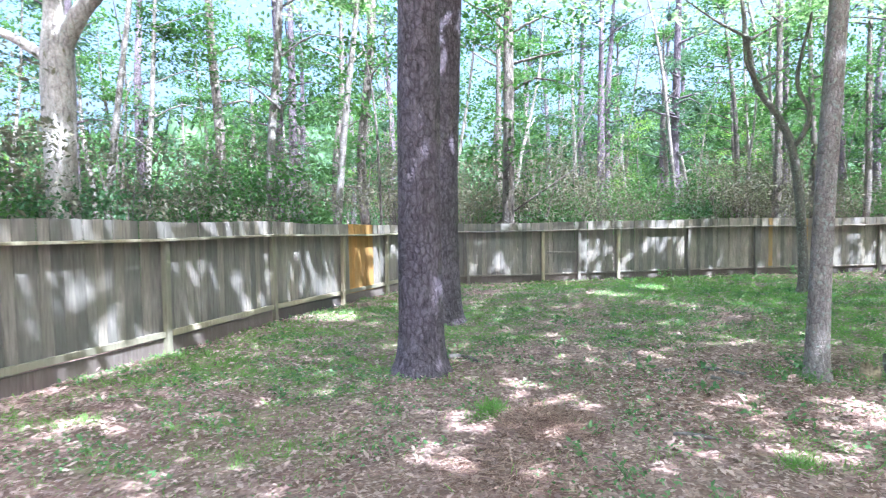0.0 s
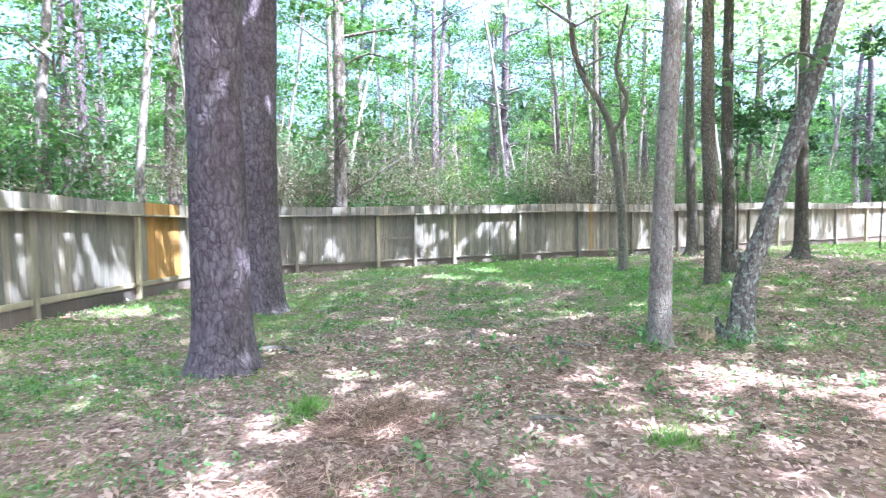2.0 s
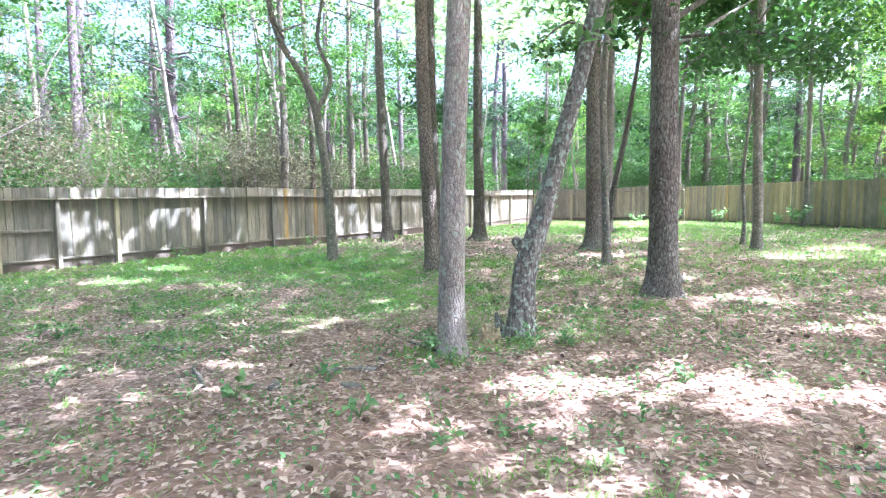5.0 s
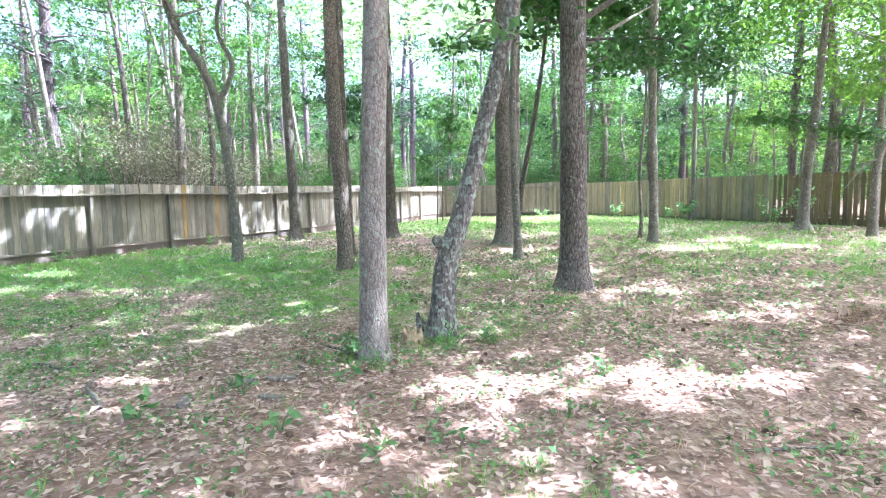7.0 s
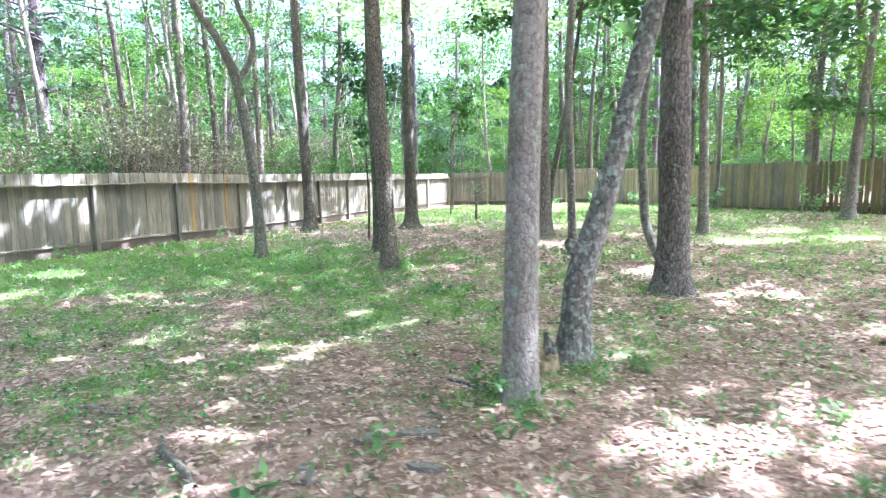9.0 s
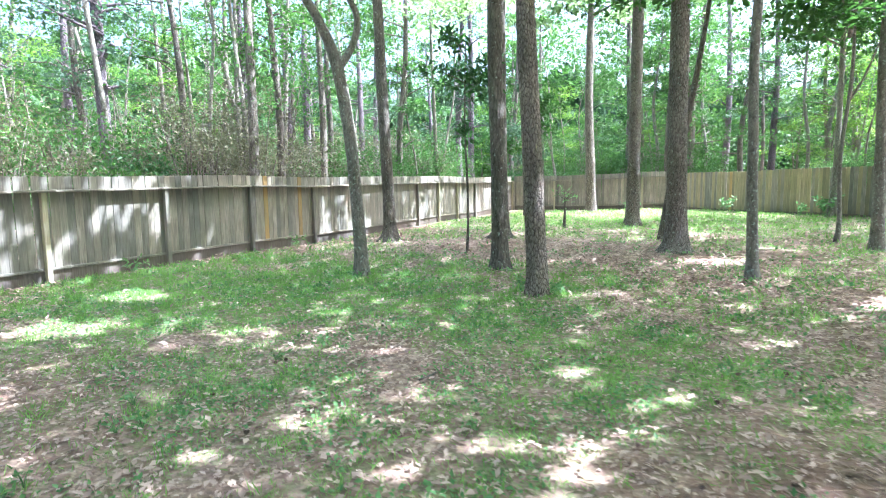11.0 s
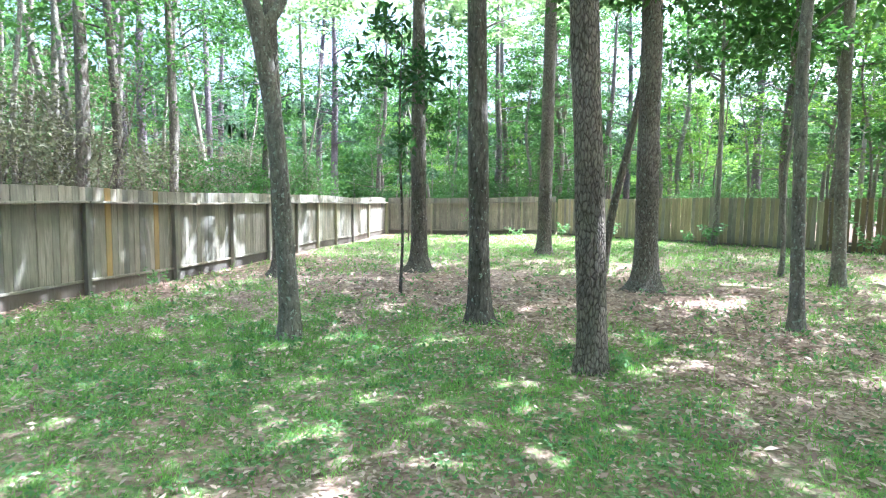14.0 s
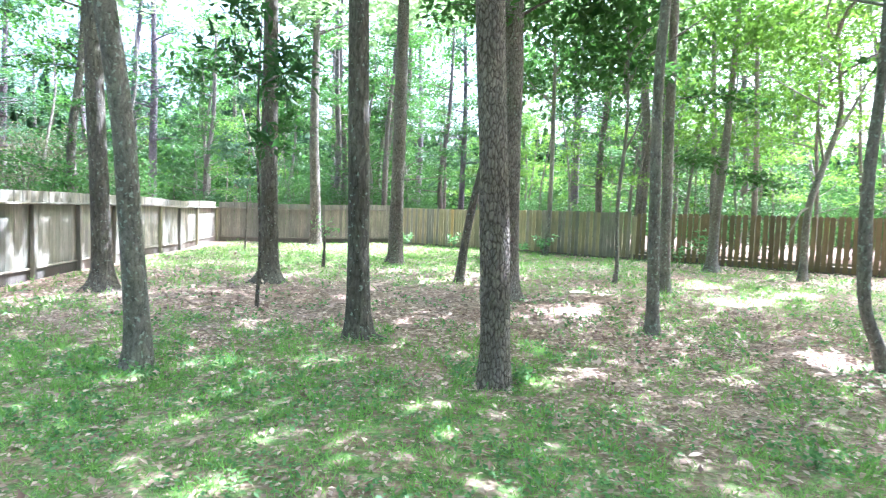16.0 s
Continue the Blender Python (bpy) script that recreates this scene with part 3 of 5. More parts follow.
def grow_canopy():
    """The closed roof of leaves added over the yard for shade, mostly unseen, in flat sprays; each spray belongs to the
    tree that is nearest.
    """
    gen = np.random.default_rng(31)
    gx, gy = np.meshgrid(np.arange(-19, 11.3, 0.86), np.arange(-1.5, 35, 0.86))
    n = gx.size
    cc = np.stack([gx.ravel() + gen.uniform(-0.35, 0.35, n), gy.ravel() + gen.uniform(-0.35, 0.35, n), gen.uniform(9.0, 10.9, n)], 1)
    thin = np.where((cc[:, 1] > 21) & (cc[:, 0] > -10), 0.75, np.where(cc[:, 0] < -11, 0.5, 1.0))
    cc = cc[gen.random(n) < thin]
    n = len(cc)
    w = np.repeat(np.arange(n), 52)
    c = cc[w] + gen.normal(size=(len(w), 3)) * np.array([0.62, 0.62, 0.14])
    c = c[keep_gaps(c)]
    foot = np.array([(x, y) for _, x, y in CANOPY])
    own = np.argmin((c[:, :1] - foot[:, 0]) ** 2 + (c[:, 1:2] - foot[:, 1]) ** 2, axis=1)
    for k, (root, _, _) in enumerate(CANOPY):
        mine = c[own == k]
        if len(mine) > 20:
            size = np.where(mine[:, 1] > 20, 0.36, np.where(mine[:, 0] < -13, 0.27, 0.44)) * gen.uniform(0.65, 1.25, len(mine))
            v, f = leaf_arrays(mine - np.array(root.location), size, 0.6, gen, 0.0, 0.6)
            part("crown", mesh_of("crown", v, f, NEEDLE if root.name.startswith("pine") else ROOF), root)


yard_tree(-3.94, 3.6, [(0, 0, 0, 0.3), (0, 0, 0.5, 0.272), (0.0, 0.0, 2, 0.26), (0.02, 0.02, 4, 0.25), (0.1, 0.1, 8, 0.2), (0.1, 0.2, 14, 0.1)], "tall pine trunk with thick plated purple-brown bark", PINE, 11, "pine_tree", 0.42, 0.04, 0.006, 64, 260)
yard_tree(-7.4, 4.37, [(-0.04, -0.06, 0, 0.36), (-0.04, -0.06, 0.5, 0.325), (-0.04, -0.06, 2, 0.31), (-0.01, -0.02, 4, 0.3), (0.1, 0.2, 8, 0.2), (0.1, 0.2, 14, 0.1)], "tall pine with plated bark, sunlit high on its stem", PINE, 12, "pine_tree", 0.42, 0.04, 0.006, 56, 220)
yard_tree(-2.56, 7.8, [(0, 0, 0, 0.12), (0, 0, 0.5, 0.108), (0.02, 0.03, 2, 0.1), (0.08, 0.1, 4, 0.095), (0.15, 0.2, 7, 0.08), (0.2, 0.2, 10, 0.04)], "straight slender tree with pale lichen-flecked grey bark", LICHEN, 13, flare=0.3)
yard_tree(-2.42, 8.78, [(0, 0, 0, 0.13), (0.02, 0.01, 0.35, 0.11), (0.05, 0.04, 0.75, 0.103), (0.19, 0.14, 1.3, 0.088), (0.36, 0.28, 2.1, 0.079), (0.6, 0.45, 3.3, 0.072), (0.86, 0.64, 5, 0.07), (1.1, 0.8, 8, 0.04)], "leaning crooked tree with lichen patches on dark bark", SPOTTED, 14, flare=0.5, rough=0.12, extra=[[(0.1, 0.07, 0.88, 0.07), (-0.0, -0.0, 0.98, 0.06), (-0.05, -0.03, 1.03, 0.035)], [(-0.1, -0.06, 0.05, 0.08), (-0.16, -0.1, 0.18, 0.05), (-0.19, -0.12, 0.3, 0.015)]])
yard_tree(-1.83, 11.9, [(0, 0, 0, 0.22), (0, 0, 0.6, 0.19), (-0.02, 0.0, 2, 0.178), (-0.05, 0.02, 4, 0.168), (-0.1, 0.1, 8, 0.14), (-0.1, 0.1, 12, 0.06)], "stout oak with ridged grey-brown bark and mossy foot", OAK, 15, "oak_tree", 0.5)
yard_tree(-7.81, 15.0, [(0, 0, 0, 0.165), (-0.02, 0, 0.5, 0.145), (-0.05, 0, 2, 0.135), (-0.12, 0, 4, 0.125), (-0.2, 0.1, 8, 0.09), (-0.2, 0.1, 11, 0.04)], "dark smooth-barked tree with a surface root at its foot", DARK, 16, flare=0.55, extra=[[(0.1, -0.05, 0.12, 0.06), (0.3, -0.12, 0.06, 0.045), (0.55, -0.2, 0.02, 0.02)]])
yard_tree(-6.44, 12.93, [(0, 0, 0, 0.15), (-0.01, 0, 0.5, 0.138), (-0.09, 0, 2, 0.132), (-0.21, 0.02, 4, 0.125), (-0.3, 0.1, 8, 0.09), (-0.3, 0.1, 11, 0.04)], "oak with rough flaky grey-brown bark", FLAKY, 17, "oak_tree", 0.35, 0.07, segs=40, rows=170)
yard_tree(-12.89, 19.24, [(0, 0, 0, 0.24), (0.0, 0, 0.5, 0.18), (-0.06, 0, 2, 0.165), (-0.15, 0.0, 4, 0.155), (-0.35, 0.1, 8, 0.12), (-0.3, 0.1, 12, 0.05)], "dark slender tree with a flared foot", DARK, 18, flare=0.8)
yard_tree(-1.5, 19.5, [(0, 0, 0, 0.13), (0.0, 0, 0.5, 0.115), (-0.04, 0, 2, 0.11), (-0.1, 0.0, 4, 0.1), (-0.1, 0.1, 7, 0.08), (-0.1, 0.1, 9, 0.04)], "slender grey tree at the edge of a sunny patch", SMOOTH, 19, flare=0.4, crown=(9, 3.6, 1.8), leaves=2200, leaf=BRIGHT, size=0.18)
yard_tree(-9.99, 13.71, [(0, 0, 0, 0.135), (0.0, 0, 0.5, 0.118), (-0.08, 0, 1.6, 0.11), (-0.14, -0.05, 2.6, 0.105), (-0.3, -0.15, 3.8, 0.105), (-0.5, -0.35, 4.5, 0.08), (-0.9, -0.8, 5.7, 0.07), (-1.1, -1.1, 8.5, 0.04)], "smooth grey tree forking above head height", SMOOTH, 20, flare=0.4, extra=[[(-0.28, -0.13, 3.7, 0.075), (-0.1, 0.05, 4.1, 0.062), (-0.02, 0.1, 4.6, 0.058), (-0.25, -0.05, 5.4, 0.05), (-0.1, 0.2, 7.0, 0.03)]])
yard_tree(-10.08, 20.81, [(0, 0, 0, 0.26), (0.0, 0, 0.5, 0.19), (-0.02, 0, 2, 0.175), (-0.05, 0.0, 4, 0.165), (-0.1, 0.1, 8, 0.13), (-0.1, 0.1, 12, 0.05)], "dark straight tree with a widely flared foot", DARK, 21, flare=0.9)
yard_tree(-3.75, 15.3, [(0, 0, 0, 0.095), (-0.02, 0, 0.5, 0.08), (-0.08, 0, 2, 0.076), (-0.12, 0.0, 4, 0.07), (0.1, 0.1, 7, 0.06), (0.1, 0.1, 9, 0.03)], "thin grey tree with lichen-flecked bark", SMOOTH, 22, flare=0.45)
yard_tree(-5.17, 18.45, [(0, 0, 0, 0.27), (0.0, 0, 0.5, 0.215), (-0.03, 0, 2, 0.2), (-0.06, 0.0, 4, 0.185), (-0.1, 0.1, 8, 0.15), (0.1, 0.1, 12, 0.06)], "stout straight oak with dark fissured bark", OAK, 23, "oak_tree", 0.65)
yard_tree(-7.19, 25.4, [(0, 0, 0, 0.26), (0.0, 0, 0.5, 0.22), (0.0, 0, 2, 0.205), (0.0, 0.0, 5, 0.19), (0.0, 0.1, 9, 0.15), (0, 0.1, 13, 0.06)], "tall straight tree standing in the sunlit grass", OAK, 24, "oak_tree", 0.5, crown=(11, 2.6, 2.2), leaves=3600)
yard_tree(-10.7, 34.6, [(0, 0, 0, 0.3), (0.0, 0, 0.5, 0.25), (-0.1, 0, 3, 0.23), (-0.2, 0.0, 6, 0.2), (-0.2, 0.1, 10, 0.15), (-0.2, 0.1, 14, 0.06)], "stout tree before the back fence", WOODS, 25, flare=0.4, crown=(12, 3, 2.5), leaves=3600)
yard_tree(-1.1, 30.3, [(0, 0, 0, 0.12), (0.05, 0, 0.6, 0.1), (0.1, 0, 2, 0.095), (0.08, 0.0, 5, 0.085), (0.0, 0.1, 9, 0.05)], "thin sunlit tree beside the picket fence", SMOOTH, 26, flare=0.3, crown=(8, 2.4, 2.6), leaves=3000)
yard_tree(-2.0, 20.95, [(0, 0, 0, 0.06), (0.03, 0, 0.6, 0.05), (-0.03, 0, 2, 0.045), (0.08, 0.0, 4, 0.035), (0.0, 0.1, 6.5, 0.015)], "thin sapling with a forked top", SMOOTH, 27, "sapling", 0.3, crown=(6, 1.3, 1.2), leaves=1600, segs=16, rows=60, extra=[[(0.05, 0, 3.2, 0.03), (0.3, 0, 3.7, 0.025), (0.6, 0.1, 4.6, 0.012)]])
yard_tree(2.3, 24.1, [(0, 0, 0, 0.2), (0.0, 0, 0.5, 0.15), (0.05, 0, 2, 0.13), (0.2, 0.0, 4, 0.11), (0.35, 0.1, 7, 0.08), (0.4, 0.1, 10, 0.04)], "leaning tree beside the picket fence with bright leaves", SMOOTH, 28, flare=0.7, crown=(6.2, 2.8, 2.6), leaves=4600, size=0.18, leaf=BRIGHT)
yard_tree(-2.0, 13.4, [(0.08, 0, 0, 0.085), (-0.06, 0, 0.3, 0.07), (-0.26, 0, 0.75, 0.06), (-0.32, 0, 1.2, 0.066), (-0.36, 0, 2.2, 0.058), (-0.3, 0, 3.5, 0.05), (-0.25, 0.1, 6, 0.03)], "thin crooked sapling bent near its foot", SMOOTH, 29, "sapling", 0.3, crown=(6.5, 1.4, 1.4), segs=18, rows=80)
yard_tree(-5.75, 21.1, [(0, 0, 0, 0.11), (0.05, 0, 0.5, 0.1), (0.2, 0, 1.6, 0.09), (0.55, 0.0, 3.4, 0.08), (0.9, 0.1, 6, 0.05), (1.0, 0.1, 8, 0.03)], "thin leaning tree behind the oak", DARK, 30, flare=0.4, crown=(8, 2.2, 1.8), leaves=3000)

yard_tree(3.6, 21.95, [(0, 0, 0, 0.12), (0, 0, 0.6, 0.095), (0.02, 0, 2.0, 0.085), (0.5, 0.2, 3.1, 0.075), (1.05, 0.4, 4.5, 0.065), (0.9, 0.35, 5.6, 0.05), (0.7, 0.3, 7, 0.03)], "small crooked tree forking low before the picket fence", SMOOTH, 32, flare=0.4, segs=18, rows=70, crown=(6.4, 2.2, 2.0), leaves=2200, size=0.15, leaf=BRIGHT, extra=[[(0.8, 0.32, 3.85, 0.055), (1.5, 0.6, 4.7, 0.045), (2.3, 0.8, 6, 0.02)], [(0.03, 0, 2.05, 0.035), (-0.3, -0.12, 1.85, 0.028), (-0.7, -0.3, 1.3, 0.012)], [(0.55, 0.22, 3.2, 0.035), (0.2, 0.1, 4.2, 0.028), (0.1, 0.1, 5.6, 0.012)]])

# oaks out of view, added at made-up places to shade the yard
for k, (x, y, h) in enumerate([(5.6, 3.4, 10), (9.5, 7.0, 10), (5.0, 7.6, 9), (6.5, 16.0, 9.5), (10.5, 13.5, 10), (5.0, -2.0, 9), (11.5, 2.0, 11), (0.5, -5.5, 9.5), (9.0, 18.5, 10), (5.3, 18.7, 9.5)]):
    yard_tree(x, y, [(0, 0, 0, 0.2), (0, 0, 0.5, 0.17), (0.1, 0, 3, 0.16), (0.1, 0.1, 7, 0.12), (0.1, 0.1, h + 1.5, 0.05)], "unseen oak with a broad leafy crown, added to shade the yard", OAK, 40 + k, "oak_tree", 0.5, rows=40, segs=20)

# one more unseen oak, leaning so that it shades the pine and fence
yard_tree(2.0, -1.4, [(0, 0, 0, 0.2), (-0.1, 0.15, 1.5, 0.17), (-0.7, 1.0, 4, 0.15), (-1.7, 2.6, 7, 0.11), (-2.6, 4.2, 10.5, 0.05)], "unseen leaning oak with a broad crown, added behind the path for shade", OAK, 58, "oak_tree", 0.5, rows=40, segs=20)
WOOD_STEMS = [(-22.6, -0.2, 0.2), (-24.4, 9.2, 0.17), (-23.8, 14.1, 0.2), (-17.5, 18.6, 0.15), (-20.6, 21.3, 0.13), (-19.2, 24.1, 0.14), (-22.6, 25.9, 0.16)]
for k, (x, y, r) in enumerate(WOOD_STEMS):
    yard_tree(x, y, [(0, 0, 0, r * 1.25), (0, 0, 0.6, r), (0.1, 0.05, 4, r * 0.95), (0.15 - 0.04 * k, 0.1, 9, r * 0.7), (0.2, 0.1, 15, r * 0.3)], "tall woodland tree close behind the fence", WOODS if k % 2 else PINE, 160 + k, rows=50, segs=18, group="woodland trees", crown=(7.5, 2.4, 3.0), leaves=1500, size=0.17)
grow_canopy()
yard_tree(-9.5, -3.1, [(0, 0, 0, 0.34), (0, 0, 1, 0.3), (0.05, 0, 3, 0.28), (0.0, 0, 5.4, 0.3), (-0.05, -0.05, 6.3, 0.19), (-0.2, -0.1, 8.5, 0.15), (-0.3, -0.1, 12, 0.06)], "large pale sunlit tree forking high beyond the fence", PALE, 60, rows=70, segs=24, crown=(10.5, 3.8, 2.6), leaves=3600, group="woodland trees", extra=[[(0.0, 0, 5.4, 0.2), (0.1, 0.5, 6.2, 0.17), (0.2, 1.2, 7.1, 0.14), (0.3, 2.0, 9.2, 0.07)], [(0, 0, 5.2, 0.12), (-0.1, -0.9, 5.8, 0.09), (-0.2, -2.3, 6.4, 0.05)]])

# ---- woodland beyond the fences ----
YARD = np.array([(-15.6, 4.4), (2.1, -4.2), (9, -7), (11, 19.5), (-6.6, 37.6), (-16.3, 37.6)])


def inside_yard(x, y, margin=0.0):
    c = YARD.mean(0)
    p = c + (YARD - c) * (1 + margin)
    a, b = p, np.roll(p, -1, axis=0)
    cross = (b[:, 0] - a[:, 0]) * (y - a[:, 1]) - (b[:, 1] - a[:, 1]) * (x - a[:, 0])
    return bool((cross > 0).all() or (cross < 0).all())


def woodland_tree(seed, height, radius, low, leaves, material, leaf, lean=0.0, size=0.22):
    """One kind of wild tree, at the origin: stem, boughs and a deep ragged crown."""
    gen = np.random.default_rng(seed)
    root = thing("woodland_tree", pose(0, 0, 0), "wild tree with a deep ragged crown in the woods", "tree", "woodland trees")
    k = gen.normal(0, 0.12, 4)
    stem = [(0, 0, -0.1, radius * 1.25), (k[0], k[1], height * 0.25, radius), (k[2] + lean, k[3], height * 0.5, radius * 0.85), (lean * 2, 0.2, height * 0.8, radius * 0.5), (lean * 2.6, 0.2, height, radius * 0.12)]
    v, f = tube(stem, 12, 26, 0.06, 0.3, seed)
    part("trunk", mesh_of("trunk", v, f, material, True), root)
    items, spray = [], []
    for _ in range(17):
        z = gen.uniform(low, height * 0.96)
        a, ln = gen.uniform(0, 6.28), gen.uniform(0.7, 2.5) * (1.25 - 0.6 * z / height)
        t = z / height
        x, y = lean * 2.6 * t, 0.2 * t
        rise, sag = gen.uniform(0.1, 0.6), gen.uniform(-0.35, 0.35)
        pts = [(x, y, z, radius * 0.32), (x + 0.5 * ln * math.cos(a), y + 0.5 * ln * math.sin(a), z + rise, radius * 0.2), (x + ln * math.cos(a + 0.2), y + ln * math.sin(a + 0.2), z + rise + sag, 0.008)]
        items.append(tube(pts, 4, 5))
        spray += [(x + q * ln * math.cos(a + 0.2 * q + o), y + q * ln * math.sin(a + 0.2 * q + o), z + rise + sag * q, 0.3 + 0.25 * q) for q, o in ((1.0, 0.0), (0.75, 0.3), (0.8, -0.35), (0.5, 0.1))]
    v, f = join_arrays(items)
    tagged(part("branching", mesh_of("branching", v, f, material, True), root), kind="stuff")
    cc = np.array(spray)
    w = gen.choice(len(cc), leaves, p=np.random.default_rng(seed + 1).dirichlet(np.full(len(cc), 1.3)))
    o = gen.normal(size=(leaves, 3)) * np.array([1, 1, 0.26]) * cc[w, 3:]
    v, f = leaf_arrays(cc[w, :3] + o, size * gen.uniform(0.6, 1.3, leaves), 0.55, gen, -0.08, 0.45)
    part("crown", mesh_of("crown", v, f, leaf), root)
    return root


def shrub(seed, height, spread, leaves, leaf, size, label):
    gen = np.random.default_rng(seed)
    root = thing("shrub", pose(0, 0, 0), label, "shrub", "undergrowth")
    items = []
    for _ in range(7):
        a, ln = gen.uniform(0, 6.28), spread * gen.uniform(0.3, 0.8)
        h = height * gen.uniform(0.6, 1)
        items.append(tube([(0, 0, -0.05, 0.025), (ln * 0.4 * math.cos(a), ln * 0.4 * math.sin(a), h * 0.5, 0.016), (ln * math.cos(a), ln * math.sin(a), h, 0.005)], 5, 7))
    v, f = join_arrays(items)
    tagged(part("branching", mesh_of("branching", v, f, WOODS, True), root), kind="stuff")
    v, f = clumps(40, leaves, gen, (0, 0, height * 0.55), (spread, spread, height * 0.5), 0.42, size, 0.45, 0.15)
    part("foliage", mesh_of("foliage", v, f, leaf), root)
    return root


KINDS = [
    woodland_tree(101, 16, 0.16, 2.6, 3000, WOODS, LEAF, 0.1, 0.18),
    woodland_tree(102, 13, 0.11, 2.2, 2900, SMOOTH, LEAF, -0.2, 0.17),
    woodland_tree(103, 18, 0.20, 5.0, 2600, PINE, NEEDLE, 0.0, 0.2),
    woodland_tree(104, 9, 0.07, 1.5, 2700, SMOOTH, BRIGHT, 0.35, 0.15),
    woodland_tree(105, 15, 0.13, 3.4, 2900, DARK, LEAF, -0.35, 0.18),
    woodland_tree(106, 7, 0.05, 1.0, 2400, SMOOTH, GLOSSY, 0.1, 0.16),
]
SHRUBS = [
    shrub(201, 2.6, 1.3, 2200, LEAF, 0.095, "leafy green understorey shrub"),
    shrub(202, 3.4, 1.5, 2500, BRUSH, 0.085, "dry yellowish vine-hung brush"),
    shrub(203, 2.0, 1.2, 2000, GLOSSY, 0.1, "dark evergreen shrub with glossy leaves"),
]
gen_w = np.random.default_rng(42)
# stems that stand out between the leaves: place, kind, scale
MARKED = [(-19.5, -4.9, 1, 1.0), (-28.1, 10.6, 1, 1.2), (-29.1, 17.0, 2, 1.0), (-23.1, 17.8, 2, 1.0), (-23.4, 21.0, 4, 1.0), (-19.0, 21.4, 4, 1.0), (-22.4, 28.6, 4, 1.1), (-22.6, 44.4, 2, 1.0), (-5.3, 52.4, 2, 1.1), (3.6, 40.8, 2, 1.0), (4.0, 33.2, 0, 1.2), (-25.7, 31.1, 2, 1.0), (3.2, 35.7, 0, 1.0), (-6.6, 43.2, 0, 1.1), (-7.6, 39.0, 4, 1.0)]
placed = [(x, y) for x, y, _, _ in MARKED] + [(x, y) for x, y, _ in WOOD_STEMS]


def stand(kind, x, y, scale, spin):
    copy_thing(kind, pose(x, y, float(ground_z(x, y)), 0, 0, spin) @ Matrix.Scale(scale, 4))


def shades_sun(x, y):
    """Whether a tall tree here would stand between the sun and the yard."""
    if x > 7 and y < 23:
        return True
    for z in (3, 6, 9, 12):
        gx, gy = x - z * 0.57, y - z * 0.305
        if any(math.hypot(gx - px, gy - py) < r + 1.0 for px, py, r in SUNNY_FAR[9:]):
            return True
    return False


for x, y, k, s in MARKED:
    stand(KINDS[k], x, y, s, gen_w.uniform(0, 360))
tries = 0
while len(placed) < 185 and tries < 9000:
    tries += 1
    r, a = 50 * math.sqrt(gen_w.random()), gen_w.uniform(0, 6.28)
    x, y = -6 + r * math.cos(a), 15 + r * math.sin(a)
    if inside_yard(x, y, 0.06) or min((x - u) ** 2 + (y - v) ** 2 for u, v in placed) < 6.0:
        continue
    if shades_sun(x, y) or (-15 < x < -5 and -9 < y < 0):
        continue
    if (x > 14 or y < -14) and gen_w.random() < 0.65:
        continue
    placed.append((x, y))
    k = int(gen_w.choice([0, 1, 2, 3, 4, 5], p=[0.16, 0.16, 0.12, 0.34, 0.1, 0.12] if x > -5 else [0.2, 0.2, 0.19, 0.08, 0.14, 0.19]))
    stand(KINDS[k], x, y, gen_w.uniform(0.8, 1.25), gen_w.uniform(0, 360))
for k in range(62):  # brush hard behind the long fence
    y = gen_w.uniform(3, 37)
    x = -18.3 - 6 * gen_w.random() ** 1.4
    stand(SHRUBS[int(gen_w.choice([0, 1, 2], p=[0.22, 0.63, 0.15] if y < 27 else [0.6, 0.2, 0.2]))], x, y, gen_w.uniform(0.9, 1.65), gen_w.uniform(0, 360))
for k in range(30):
    s, o = gen_w.uniform(0, 17), 3.2 + 6 * gen_w.random() ** 1.4
    stand(SHRUBS[int(gen_w.choice([0, 1, 2], p=[0.55, 0.35, 0.1]))], -15.5 + 0.915 * s - 0.404 * o, 4.5 - 0.404 * s - 0.915 * o, gen_w.uniform(0.9, 1.6), gen_w.uniform(0, 360))
for k in range(13):
    s, o = gen_w.uniform(-2, 24), 6 + 14 * gen_w.random()
    stand(KINDS[int(gen_w.choice([3, 5, 1]))], -6.8 + 0.715 * s + 0.7 * o, 37 - 0.7 * s + 0.715 * o, gen_w.uniform(0.8, 1.2), gen_w.uniform(0, 360))
for k in range(14):
    stand(KINDS[int(gen_w.choice([3, 0, 1]))], gen_w.uniform(-19, 2), 40 + 9 * gen_w.random(), gen_w.uniform(0.8, 1.2), gen_w.uniform(0, 360))
for k in range(26):
    stand(SHRUBS[int(gen_w.choice([0, 2], p=[0.65, 0.35]))], gen_w.uniform(-18, -5), 40.3 + 8 * gen_w.random(), gen_w.uniform(0.8, 1.5), gen_w.uniform(0, 360))
for k in range(30):
    s, o = gen_w.uniform(0, 24), 5.0 + 9 * gen_w.random()
    stand(SHRUBS[int(gen_w.choice([0, 2], p=[0.75, 0.25]))], -6.8 + 0.715 * s + 0.7 * o, 37 - 0.7 * s + 0.715 * o, gen_w.uniform(0.7, 1.3), gen_w.uniform(0, 360))


